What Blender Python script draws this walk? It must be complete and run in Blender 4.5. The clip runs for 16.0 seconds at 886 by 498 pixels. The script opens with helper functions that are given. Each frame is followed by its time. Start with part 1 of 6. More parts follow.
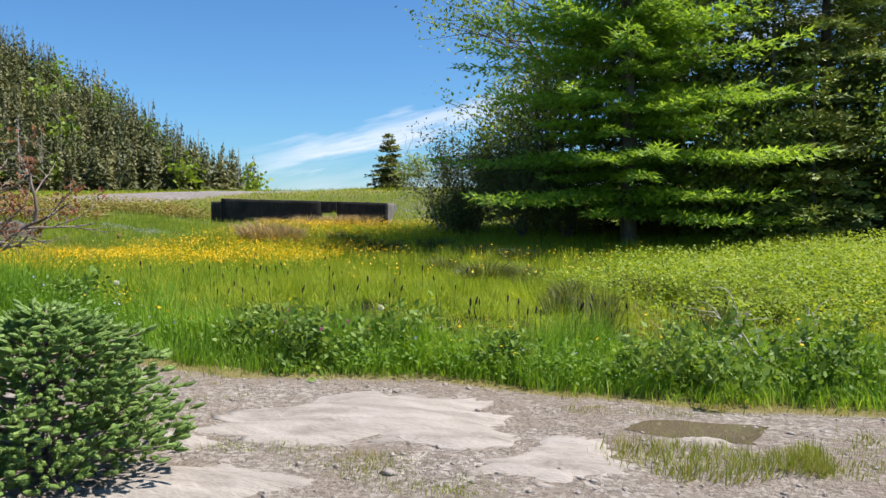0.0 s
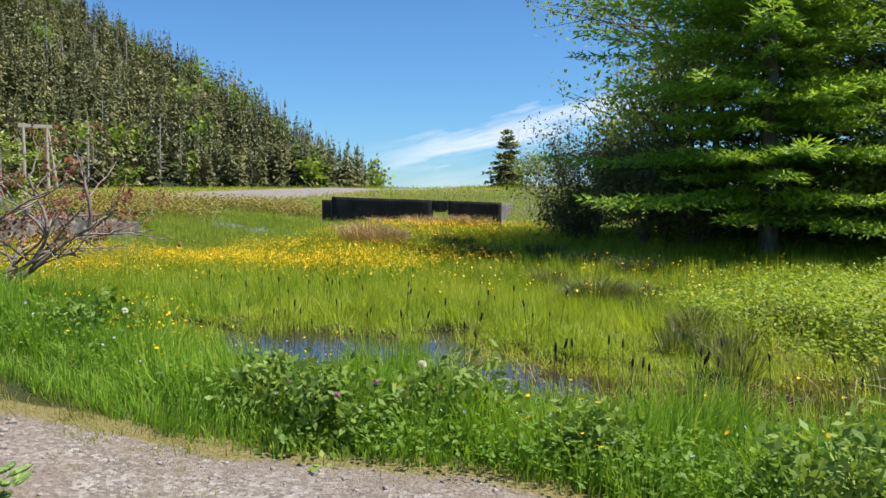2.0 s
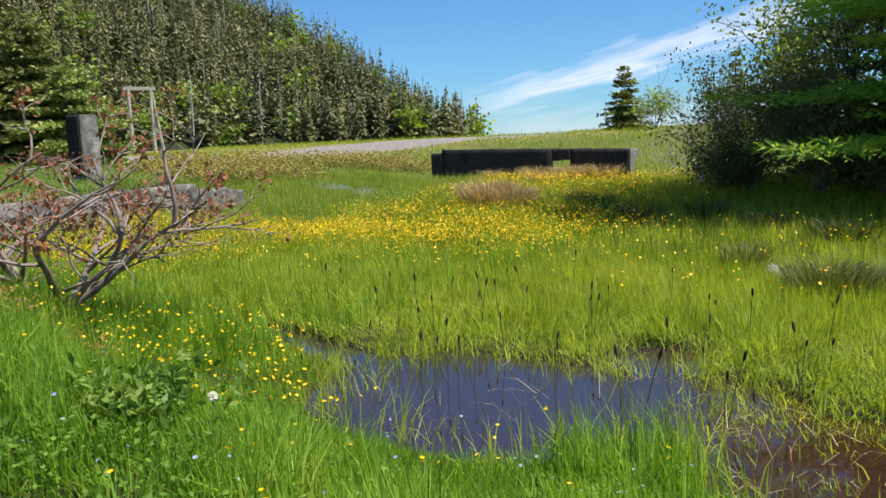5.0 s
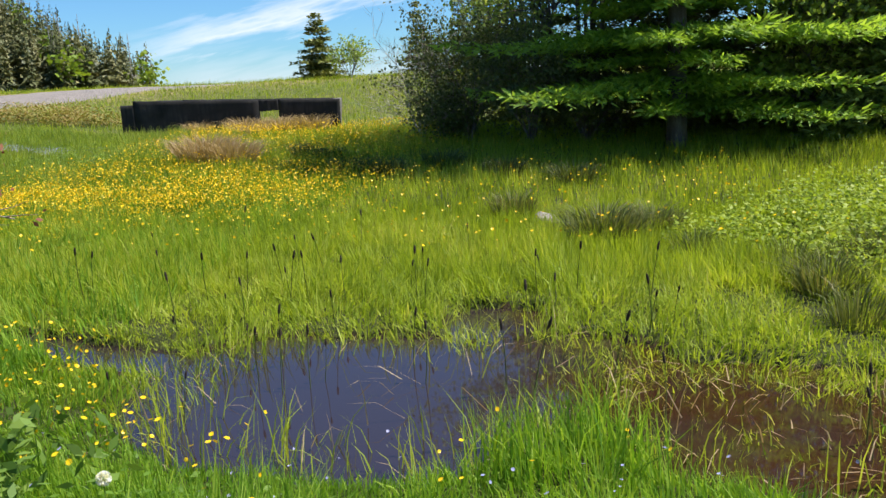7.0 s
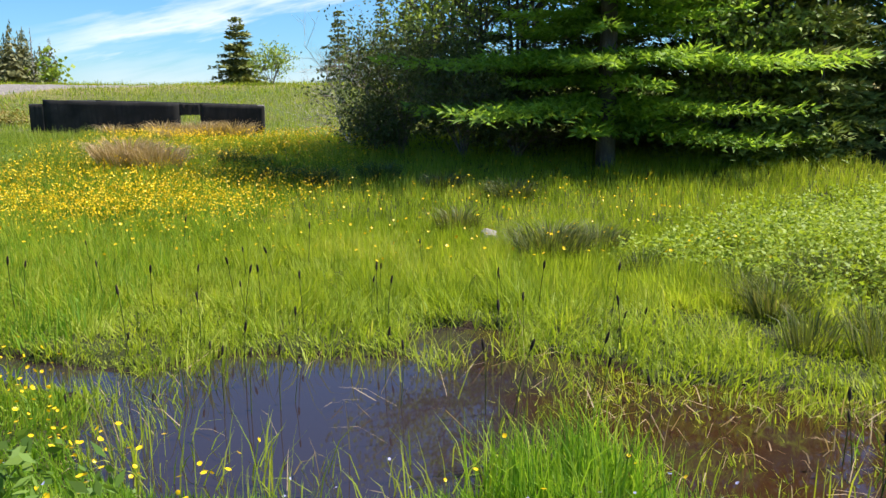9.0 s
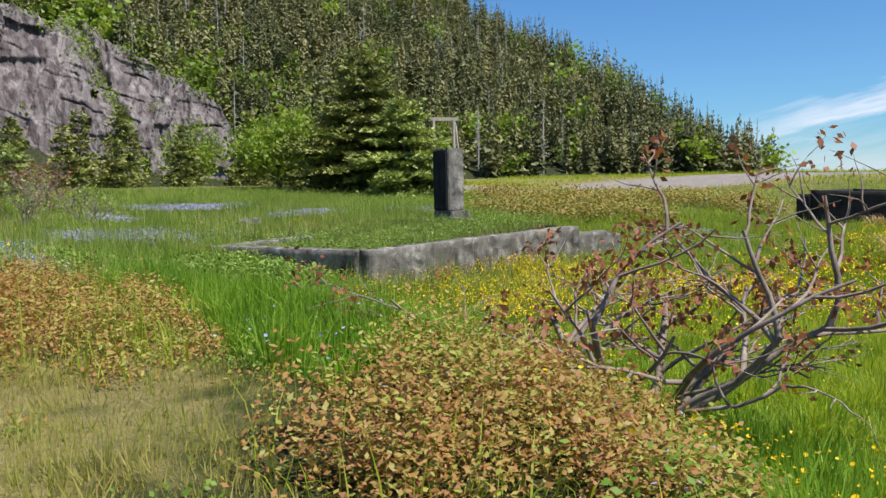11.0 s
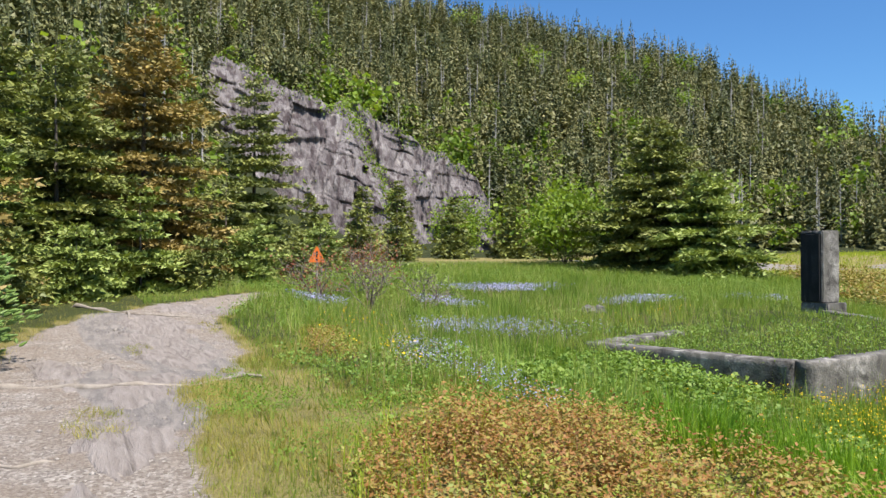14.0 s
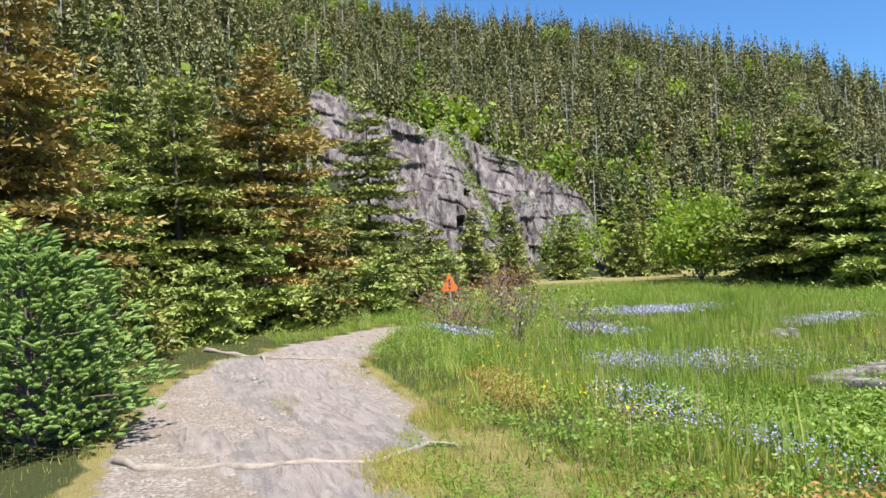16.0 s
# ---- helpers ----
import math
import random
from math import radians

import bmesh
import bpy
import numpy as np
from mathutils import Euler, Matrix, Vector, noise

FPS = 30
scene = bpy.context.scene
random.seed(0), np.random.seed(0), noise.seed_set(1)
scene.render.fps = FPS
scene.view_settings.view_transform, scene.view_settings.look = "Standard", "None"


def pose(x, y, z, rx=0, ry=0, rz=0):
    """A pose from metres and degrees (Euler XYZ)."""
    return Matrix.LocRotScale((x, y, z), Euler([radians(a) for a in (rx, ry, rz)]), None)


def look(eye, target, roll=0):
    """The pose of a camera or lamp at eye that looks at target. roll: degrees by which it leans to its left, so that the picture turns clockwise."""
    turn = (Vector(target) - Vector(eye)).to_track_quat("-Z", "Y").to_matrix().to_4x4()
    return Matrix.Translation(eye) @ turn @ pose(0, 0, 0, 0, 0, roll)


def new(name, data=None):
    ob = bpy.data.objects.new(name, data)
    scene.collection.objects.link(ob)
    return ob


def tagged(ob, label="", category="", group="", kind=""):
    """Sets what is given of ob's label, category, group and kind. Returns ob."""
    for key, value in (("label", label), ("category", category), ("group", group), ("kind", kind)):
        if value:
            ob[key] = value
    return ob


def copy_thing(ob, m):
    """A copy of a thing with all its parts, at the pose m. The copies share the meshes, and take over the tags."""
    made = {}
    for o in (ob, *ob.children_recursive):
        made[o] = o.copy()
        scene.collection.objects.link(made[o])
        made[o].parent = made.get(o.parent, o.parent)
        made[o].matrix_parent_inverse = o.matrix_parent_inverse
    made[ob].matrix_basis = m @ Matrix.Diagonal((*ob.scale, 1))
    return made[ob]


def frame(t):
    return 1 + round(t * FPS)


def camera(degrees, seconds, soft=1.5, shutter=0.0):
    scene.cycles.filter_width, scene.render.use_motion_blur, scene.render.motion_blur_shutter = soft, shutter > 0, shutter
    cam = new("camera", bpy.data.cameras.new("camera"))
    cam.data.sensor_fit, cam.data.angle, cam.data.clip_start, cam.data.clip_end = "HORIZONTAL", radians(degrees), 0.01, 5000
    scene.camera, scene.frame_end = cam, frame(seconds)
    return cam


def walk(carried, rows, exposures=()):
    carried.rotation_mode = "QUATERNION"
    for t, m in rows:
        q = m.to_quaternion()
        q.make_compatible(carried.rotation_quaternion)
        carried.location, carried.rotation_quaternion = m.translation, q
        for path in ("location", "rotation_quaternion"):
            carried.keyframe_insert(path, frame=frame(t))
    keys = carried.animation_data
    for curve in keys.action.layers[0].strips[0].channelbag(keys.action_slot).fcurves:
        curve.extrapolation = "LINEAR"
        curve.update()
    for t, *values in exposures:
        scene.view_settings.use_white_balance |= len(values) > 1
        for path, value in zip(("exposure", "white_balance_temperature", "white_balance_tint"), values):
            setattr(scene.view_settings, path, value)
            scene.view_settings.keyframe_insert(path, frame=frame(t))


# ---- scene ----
cam = camera(59.2, 16.0)
PATH = [
    (0, (4.006, -0.236, 1.479), (3.508, 1.698, 1.372), -0.2),
    (0.5, (4.066, 0.23, 1.497), (3.665, 2.185, 1.363), -1.2),
    (1, (4.133, 0.679, 1.542), (3.625, 2.61, 1.419), -1.0),
    (1.5, (4.039, 1.142, 1.595), (3.392, 3.031, 1.48), -0.9),
    (2, (3.908, 1.547, 1.635), (3.111, 3.377, 1.518), 0.3),
    (2.5, (3.583, 2.07, 1.615), (2.697, 3.856, 1.457), 0.0),
    (3, (3.276, 2.515, 1.674), (2.345, 4.275, 1.484), -1.4),
    (3.5, (3.097, 2.838, 1.779), (2.095, 4.558, 1.592), -2.0),
    (4, (2.763, 3.137, 1.894), (1.726, 4.831, 1.664), -1.9),
    (6.5, (0.878, 3.981, 1.951), (0.144, 5.813, 1.625), -3.0),
    (7, (0.586, 3.996, 2.001), (0.318, 5.935, 1.59), -2.5),
    (7.5, (0.497, 4.058, 1.983), (0.642, 6.005, 1.547), -0.8),
    (8, (0.519, 4.106, 1.956), (0.943, 6.015, 1.534), 0.6),
    (8.5, (0.416, 4.074, 1.98), (0.79, 5.998, 1.579), 1.2),
    (9, (0.128, 4.06, 2.039), (0.084, 6.022, 1.653), -0.0),
    (9.5, (-0.331, 3.945, 2.198), (-0.952, 5.813, 1.845), -1.8),
    (9.7, (-0.553, 3.896, 2.223), (-1.369, 5.691, 1.888), -1.8),
    (10, (-0.962, 3.918, 2.201), (-2.034, 5.581, 1.907), -2.7),
    (10.2, (-1.217, 3.889, 2.196), (-2.426, 5.458, 1.918), -2.3),
    (12.5, (-3.037, 2.237, 2.626), (-4.714, 3.327, 2.615), 0.3),
    (13, (-3.636, 2.117, 2.671), (-5.363, 3.126, 2.669), 1.1),
    (13.5, (-4.215, 2.001, 2.743), (-6.01, 2.884, 2.759), 0.7),
    (14, (-5.041, 1.867, 2.732), (-6.865, 2.687, 2.745), -0.1),
    (14.5, (-5.719, 1.709, 2.727), (-7.562, 2.487, 2.702), -1.4),
    (15, (-6.344, 1.583, 2.74), (-8.214, 2.291, 2.72), -1.6),
    (15.5, (-6.93, 1.46, 2.77), (-8.82, 2.111, 2.805), -2.0),
    (16, (-7.413, 1.489, 2.832), (-9.321, 2.082, 2.909), -2.7),
]
walk(cam, [(t, look(eye, target, roll)) for t, eye, target, roll in PATH],
     exposures=((0, 0.78), (4, 0.80), (6.3, 0.74), (7.5, 0.98), (8.5, 1.08), (9.3, 0.88), (10, 0.6), (12.3, 0.82), (14, 0.90), (16, 1.18)))

# ---------- sky and sun ----------
SUN_AZ, SUN_EL = radians(12), radians(62)      # from +x towards +y, above the horizon
SUN_DIR = Vector((math.cos(SUN_EL) * math.cos(SUN_AZ), math.cos(SUN_EL) * math.sin(SUN_AZ), math.sin(SUN_EL)))
world = bpy.data.worlds.new("sky")
scene.world = world
world.use_nodes = True


def build_sky():
    nt = world.node_tree
    N, L = nt.nodes, nt.links
    N.clear()
    out = N.new("ShaderNodeOutputWorld")
    bg = N.new("ShaderNodeBackground")
    bg.inputs[1].default_value = 0.068
    sky = N.new("ShaderNodeTexSky")
    sky.sky_type = "NISHITA"
    sky.sun_disc = False
    sky.sun_elevation = SUN_EL
    sky.sun_rotation = radians(90) - SUN_AZ
    sky.air_density, sky.dust_density, sky.ozone_density = 1.0, 0.3, 3.0
    tc = N.new("ShaderNodeTexCoord")
    sep = N.new("ShaderNodeSeparateXYZ")
    L.new(tc.outputs["Generated"], sep.inputs[0])

    def m(op, a, b=None, c=None):
        n = N.new("ShaderNodeMath")
        n.operation = op
        for i, v in enumerate((a, b, c)):
            if v is None:
                continue
            if isinstance(v, (int, float)):
                n.inputs[i].default_value = v
            else:
                L.new(v, n.inputs[i])
        return n.outputs[0]
    el = m("ARCSINE", sep.outputs[2])
    az = m("ARCTAN2", m("MULTIPLY", sep.outputs[0], -1.0), sep.outputs[1])
    # streak of thin cloud that climbs to the east
    off = m("SUBTRACT", el, m("MULTIPLY_ADD", az, -0.235, 0.168))
    comb = N.new("ShaderNodeCombineXYZ")
    L.new(m("MULTIPLY", az, 9.0), comb.inputs[0])
    L.new(m("MULTIPLY", off, 60.0), comb.inputs[1])
    no = N.new("ShaderNodeTexNoise")
    no.inputs["Scale"].default_value = 1.0
    no.inputs["Detail"].default_value = 6.0
    no.inputs["Roughness"].default_value = 0.55
    L.new(comb.outputs[0], no.inputs["Vector"])
    wob = m("MULTIPLY_ADD", no.outputs["Fac"], 0.09, -0.045)
    band = m("ABSOLUTE", m("ADD", off, wob))
    streak = m("SMOOTH_MAX", m("SUBTRACT", 1.0, m("DIVIDE", band, 0.023)), 0.0, 0.1)
    side = m("MINIMUM", m("MAXIMUM", m("MULTIPLY_ADD", az, -9.0, 4.7), 0.0), 1.0)
    streak = m("MULTIPLY", m("MULTIPLY", streak, side), m("MULTIPLY_ADD", no.outputs["Fac"], 1.4, 0.25))
    low = m("MAXIMUM", m("SUBTRACT", 1.0, m("DIVIDE", m("ADD", el, wob), 0.055)), 0.0)
    low = m("MULTIPLY", m("MULTIPLY", low, m("MULTIPLY_ADD", no.outputs["Fac"], 1.2, 0.2)), side)
    mask = m("MINIMUM", m("MULTIPLY", m("MAXIMUM", streak, low), 0.7), 0.9)
    mix = N.new("ShaderNodeMix")
    mix.data_type = "RGBA"
    L.new(mask, mix.inputs["Factor"])
    tint = N.new("ShaderNodeMix")
    tint.data_type, tint.blend_type = "RGBA", "MULTIPLY"
    tint.inputs["Factor"].default_value = 1.0
    tint.inputs["B"].default_value = (0.57, 0.93, 1.25, 1)
    L.new(sky.outputs[0], tint.inputs["A"])
    L.new(tint.outputs["Result"], mix.inputs["A"])
    mix.inputs["B"].default_value = (8.6, 9.0, 10.0, 1)
    L.new(mix.outputs["Result"], bg.inputs[0])
    L.new(bg.outputs[0], out.inputs[0])


build_sky()
sun = new("sun", bpy.data.lights.new("sun", "SUN"))
sun.data.energy, sun.data.angle, sun.data.color = 4.9, radians(0.53), (1.0, 0.94, 0.875)
sun.matrix_world = look(SUN_DIR * 100, (0, 0, 0))


# ---------- materials ----------
def nodes_of(name):
    mt = bpy.data.materials.new(name)
    mt.use_nodes = True
    nt = mt.node_tree
    nt.nodes.clear()
    return mt, nt.nodes, nt.links


def ramp(N, stops):
    n = N.new("ShaderNodeValToRGB")
    e = n.color_ramp.elements
    e[0].position, e[0].color = stops[0][0], (*stops[0][1], 1)
    e[1].position, e[1].color = stops[-1][0], (*stops[-1][1], 1)
    for p, c in stops[1:-1]:
        x = e.new(p)
        x.color = (*c, 1)
    return n


def leafy(name, cols, through_light=0.35, rough=0.55, patch=0.35, patch_scale=0.8, gain=1.0, leafvar=0.35, plantvar=0.45):
    """Foliage: the colour goes by the random of the leaf and of the plant, with soft patches over the field."""
    mt, N, L = nodes_of(name)
    out = N.new("ShaderNodeOutputMaterial")
    geo = N.new("ShaderNodeNewGeometry")
    att = N.new("ShaderNodeAttribute")
    att.attribute_name = "rnd"
    noi = N.new("ShaderNodeTexNoise")
    noi.inputs["Scale"].default_value = patch_scale
    noi.inputs["Detail"].default_value = 3.0
    L.new(geo.outputs["Position"], noi.inputs["Vector"])
    mixf = N.new("ShaderNodeMath")
    mixf.operation = "MULTIPLY_ADD"
    L.new(geo.outputs["Random Per Island"], mixf.inputs[0])
    mixf.inputs[1].default_value = leafvar
    add = N.new("ShaderNodeMath")
    add.operation = "MULTIPLY_ADD"
    L.new(att.outputs["Fac"], add.inputs[0])
    add.inputs[1].default_value = plantvar
    L.new(add.outputs[0], mixf.inputs[2])
    sub = N.new("ShaderNodeMath")
    sub.operation = "MULTIPLY_ADD"
    L.new(noi.outputs["Fac"], sub.inputs[0])
    sub.inputs[1].default_value = patch * 2
    sub.inputs[2].default_value = 0.1 - patch
    L.new(sub.outputs[0], add.inputs[2])
    k = len(cols) - 1
    rp = ramp(N, [(i / k, tuple(v * gain for v in c)) for i, c in enumerate(cols)])
    L.new(mixf.outputs[0], rp.inputs[0])
    bs = N.new("ShaderNodeBsdfPrincipled")
    bs.inputs["Roughness"].default_value = rough
    bs.inputs["Specular IOR Level"].default_value = 0.3
    L.new(rp.outputs[0], bs.inputs["Base Color"])
    if through_light > 0:
        tr = N.new("ShaderNodeBsdfTranslucent")
        warm = N.new("ShaderNodeMix")
        warm.data_type, warm.blend_type = "RGBA", "MULTIPLY"
        warm.inputs["Factor"].default_value = 1.0
        warm.inputs["B"].default_value = (1.25, 1.2, 0.6, 1)
        L.new(rp.outputs[0], warm.inputs["A"])
        L.new(warm.outputs["Result"], tr.inputs["Color"])
        ms = N.new("ShaderNodeMixShader")
        ms.inputs[0].default_value = through_light
        L.new(bs.outputs[0], ms.inputs[1])
        L.new(tr.outputs[0], ms.inputs[2])
        L.new(ms.outputs[0], out.inputs[0])
    else:
        L.new(bs.outputs[0], out.inputs[0])
    return mt


def stony(name, stops, scale=3.0, fine=40.0, rough=0.85, bump=0.4, depth=0.02, stretch=(1, 1, 1), warp=0.0, streaks=None):
    """Rock, concrete, bark, soil: noise at two scales in real size, with relief."""
    mt, N, L = nodes_of(name)
    out = N.new("ShaderNodeOutputMaterial")
    bs = N.new("ShaderNodeBsdfPrincipled")
    tc = N.new("ShaderNodeTexCoord")
    mp = N.new("ShaderNodeMapping")
    mp.inputs["Scale"].default_value = stretch
    L.new(tc.outputs["Object"], mp.inputs[0])
    a = N.new("ShaderNodeTexNoise")
    a.inputs["Scale"].default_value, a.inputs["Detail"].default_value, a.inputs["Distortion"].default_value = scale, 5, warp
    b = N.new("ShaderNodeTexNoise")
    b.inputs["Scale"].default_value, b.inputs["Detail"].default_value = fine, 4
    L.new(mp.outputs[0], a.inputs["Vector"])
    L.new(mp.outputs[0], b.inputs["Vector"])
    m = N.new("ShaderNodeMath")
    m.operation = "MULTIPLY_ADD"
    L.new(b.outputs["Fac"], m.inputs[0])
    m.inputs[1].default_value = 0.4
    s = N.new("ShaderNodeMath")
    s.operation = "MULTIPLY_ADD"
    L.new(a.outputs["Fac"], s.inputs[0])
    s.inputs[1].default_value, s.inputs[2].default_value = 1.1, -0.25
    L.new(s.outputs[0], m.inputs[2])
    rp = ramp(N, stops)
    L.new(m.outputs[0], rp.inputs[0])
    col = rp.outputs[0]
    if streaks:
        mp2 = N.new("ShaderNodeMapping")
        mp2.inputs["Scale"].default_value = streaks[0]
        L.new(tc.outputs["Object"], mp2.inputs[0])
        c = N.new("ShaderNodeTexNoise")
        c.inputs["Scale"].default_value, c.inputs["Detail"].default_value = 1.0, 4
        L.new(mp2.outputs[0], c.inputs["Vector"])
        r2 = ramp(N, [(0.47, (0, 0, 0)), (0.62, (1, 1, 1))])
        L.new(c.outputs["Fac"], r2.inputs[0])
        mx = N.new("ShaderNodeMix")
        mx.data_type = "RGBA"
        L.new(r2.outputs[0], mx.inputs["Factor"])
        L.new(col, mx.inputs["A"])
        mx.inputs["B"].default_value = (*streaks[1], 1)
        col = mx.outputs["Result"]
    L.new(col, bs.inputs["Base Color"])
    bs.inputs["Roughness"].default_value = rough
    bs.inputs["Specular IOR Level"].default_value = 0.25
    bp = N.new("ShaderNodeBump")
    bp.inputs["Strength"].default_value, bp.inputs["Distance"].default_value = bump, depth
    L.new(m.outputs[0], bp.inputs["Height"])
    L.new(bp.outputs[0], bs.inputs["Normal"])
    L.new(bs.outputs[0], out.inputs[0])
    return mt


def ground_material():
    """Turf, gravel path, bare rock and marsh mud by the ground's own cover values."""
    mt, N, L = nodes_of("ground_cover")
    out = N.new("ShaderNodeOutputMaterial")
    bs = N.new("ShaderNodeBsdfPrincipled")
    tc = N.new("ShaderNodeTexCoord")

    def noise_node(scale, detail=5, stretch=None):
        n = N.new("ShaderNodeTexNoise")
        n.inputs["Scale"].default_value, n.inputs["Detail"].default_value = scale, detail
        n.inputs["Roughness"].default_value = 0.62
        src = tc.outputs["Object"]
        if stretch:
            mp = N.new("ShaderNodeMapping")
            mp.inputs["Scale"].default_value = stretch
            mp.inputs["Rotation"].default_value = (0, 0, 0.35)
            L.new(src, mp.inputs[0])
            src = mp.outputs[0]
        L.new(src, n.inputs["Vector"])
        return n.outputs["Fac"]
    big, mid, fine = noise_node(0.35), noise_node(2.6), noise_node(45)
    grav = N.new("ShaderNodeTexVoronoi")
    grav.inputs["Scale"].default_value = 38
    L.new(tc.outputs["Object"], grav.inputs["Vector"])

    def mixc(f, a, b):
        n = N.new("ShaderNodeMix")
        n.data_type = "RGBA"
        L.new(f, n.inputs["Factor"])
        L.new(a, n.inputs["A"])
        L.new(b, n.inputs["B"])
        return n.outputs["Result"]

    def rmp(f, stops):
        n = ramp(N, stops)
        L.new(f, n.inputs[0])
        return n.outputs[0]

    def mask(attr, soft, n1):
        at = N.new("ShaderNodeAttribute")
        at.attribute_name = attr
        a = N.new("ShaderNodeMath")
        a.operation = "MULTIPLY_ADD"
        L.new(n1, a.inputs[0])
        a.inputs[1].default_value = soft
        b = N.new("ShaderNodeMath")
        b.operation = "SUBTRACT"
        L.new(at.outputs["Fac"], b.inputs[0])
        b.inputs[1].default_value = soft * 0.5
        L.new(b.outputs[0], a.inputs[2])
        return rmp(a.outputs[0], [(0.42, (0, 0, 0)), (0.58, (1, 1, 1))])
    turf = mixc(rmp(fine, [(0.35, (0, 0, 0)), (0.65, (1, 1, 1))]),
                rmp(mid, [(0.3, (0.05, 0.075, 0.014)), (0.7, (0.11, 0.14, 0.025))]),
                rmp(big, [(0.35, (0.09, 0.13, 0.022)), (0.65, (0.18, 0.16, 0.05))]))
    stones = N.new("ShaderNodeSeparateColor")
    L.new(grav.outputs["Color"], stones.inputs[0])
    gravel = mixc(rmp(mid, [(0.35, (0, 0, 0)), (0.7, (1, 1, 1))]),
                  rmp(stones.outputs[0], [(0.0, (0.17, 0.142, 0.118)), (0.6, (0.32, 0.28, 0.24)), (1.0, (0.50, 0.45, 0.395))]),
                  rmp(fine, [(0.3, (0.14, 0.10, 0.07)), (0.7, (0.34, 0.285, 0.23))]))
    layers = noise_node(3.0, 6, (0.5, 3.2, 1))
    rock = mixc(rmp(layers, [(0.42, (0, 0, 0)), (0.56, (1, 1, 1))]),
                rmp(fine, [(0.3, (0.15, 0.133, 0.12)), (0.7, (0.26, 0.235, 0.215))]),
                rmp(mid, [(0.3, (0.22, 0.195, 0.172)), (0.7, (0.33, 0.295, 0.262))]))
    mud = rmp(mid, [(0.3, (0.016, 0.011, 0.006)), (0.7, (0.05, 0.032, 0.014))])
    dry = rmp(fine, [(0.3, (0.15, 0.13, 0.045)), (0.7, (0.31, 0.26, 0.10))])
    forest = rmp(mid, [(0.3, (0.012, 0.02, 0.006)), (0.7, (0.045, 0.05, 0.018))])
    humus = rmp(fine, [(0.3, (0.02, 0.028, 0.008)), (0.7, (0.075, 0.085, 0.022))])
    col = mixc(mask("soil", 0.4, mid), turf, humus)
    col = mixc(mask("dry", 0.7, mid), col, dry)
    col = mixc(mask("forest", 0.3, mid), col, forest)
    col = mixc(mask("path", 0.8, mid), col, gravel)
    col = mixc(mask("rock", 0.6, layers), col, rock)
    col = mixc(mask("mud", 0.3, mid), col, mud)
    L.new(col, bs.inputs["Base Color"])
    bs.inputs["Roughness"].default_value = 0.9
    bs.inputs["Specular IOR Level"].default_value = 0.2
    ht = N.new("ShaderNodeMath")
    ht.operation = "MULTIPLY_ADD"
    L.new(layers, ht.inputs[0])
    ht.inputs[1].default_value = 1.6
    L.new(fine, ht.inputs[2])
    bp = N.new("ShaderNodeBump")
    bp.inputs["Strength"].default_value, bp.inputs["Distance"].default_value = 0.85, 0.05
    L.new(ht.outputs[0], bp.inputs["Height"])
    L.new(bp.outputs[0], bs.inputs["Normal"])
    L.new(bs.outputs[0], out.inputs[0])
    return mt


def water_material(name="bog_water", clear=(0.026, 0.018, 0.02), silty=(0.034, 0.015, 0.007)):
    mt, N, L = nodes_of(name)
    out = N.new("ShaderNodeOutputMaterial")
    tc = N.new("ShaderNodeTexCoord")
    n2 = N.new("ShaderNodeTexNoise")
    n2.inputs["Scale"].default_value, n2.inputs["Detail"].default_value = 1.3, 5
    L.new(tc.outputs["Object"], n2.inputs["Vector"])
    rp = ramp(N, [(0.35, clear), (0.65, silty)])
    sep = N.new("ShaderNodeSeparateXYZ")
    L.new(tc.outputs["Object"], sep.inputs[0])
    silt = N.new("ShaderNodeMapRange")
    silt.inputs["From Min"].default_value, silt.inputs["From Max"].default_value = -0.3, 1.3
    silt.inputs["To Min"].default_value, silt.inputs["To Max"].default_value = -0.28, 0.12
    L.new(sep.outputs[0], silt.inputs["Value"])
    both = N.new("ShaderNodeMath")
    L.new(n2.outputs["Fac"], both.inputs[0])
    L.new(silt.outputs[0], both.inputs[1])
    L.new(both.outputs[0], rp.inputs[0])
    df = N.new("ShaderNodeBsdfDiffuse")
    L.new(rp.outputs[0], df.inputs["Color"])
    gl = N.new("ShaderNodeBsdfGlossy")
    gl.inputs["Roughness"].default_value = 0.03
    fr = N.new("ShaderNodeFresnel")
    fr.inputs["IOR"].default_value = 1.95
    mx = N.new("ShaderNodeMixShader")
    L.new(fr.outputs[0], mx.inputs[0])
    L.new(df.outputs[0], mx.inputs[1])
    L.new(gl.outputs[0], mx.inputs[2])
    L.new(mx.outputs[0], out.inputs[0])
    return mt


M_GROUND, M_WATER = ground_material(), water_material()
M_PUDDLE = water_material("puddle_water", (0.07, 0.052, 0.034), (0.13, 0.10, 0.068))
M_MEADOW = leafy("meadow_blades", [(0.055, 0.11, 0.018), (0.13, 0.23, 0.03), (0.22, 0.33, 0.045), (0.34, 0.40, 0.09), (0.42, 0.40, 0.15)], 0.45, patch=0.42, patch_scale=0.45, leafvar=0.6, plantvar=0.25)
M_LUSH = leafy("lush_blades", [(0.05, 0.12, 0.012), (0.12, 0.25, 0.02), (0.22, 0.38, 0.03), (0.40, 0.52, 0.075)], 0.5, leafvar=0.65, plantvar=0.25)
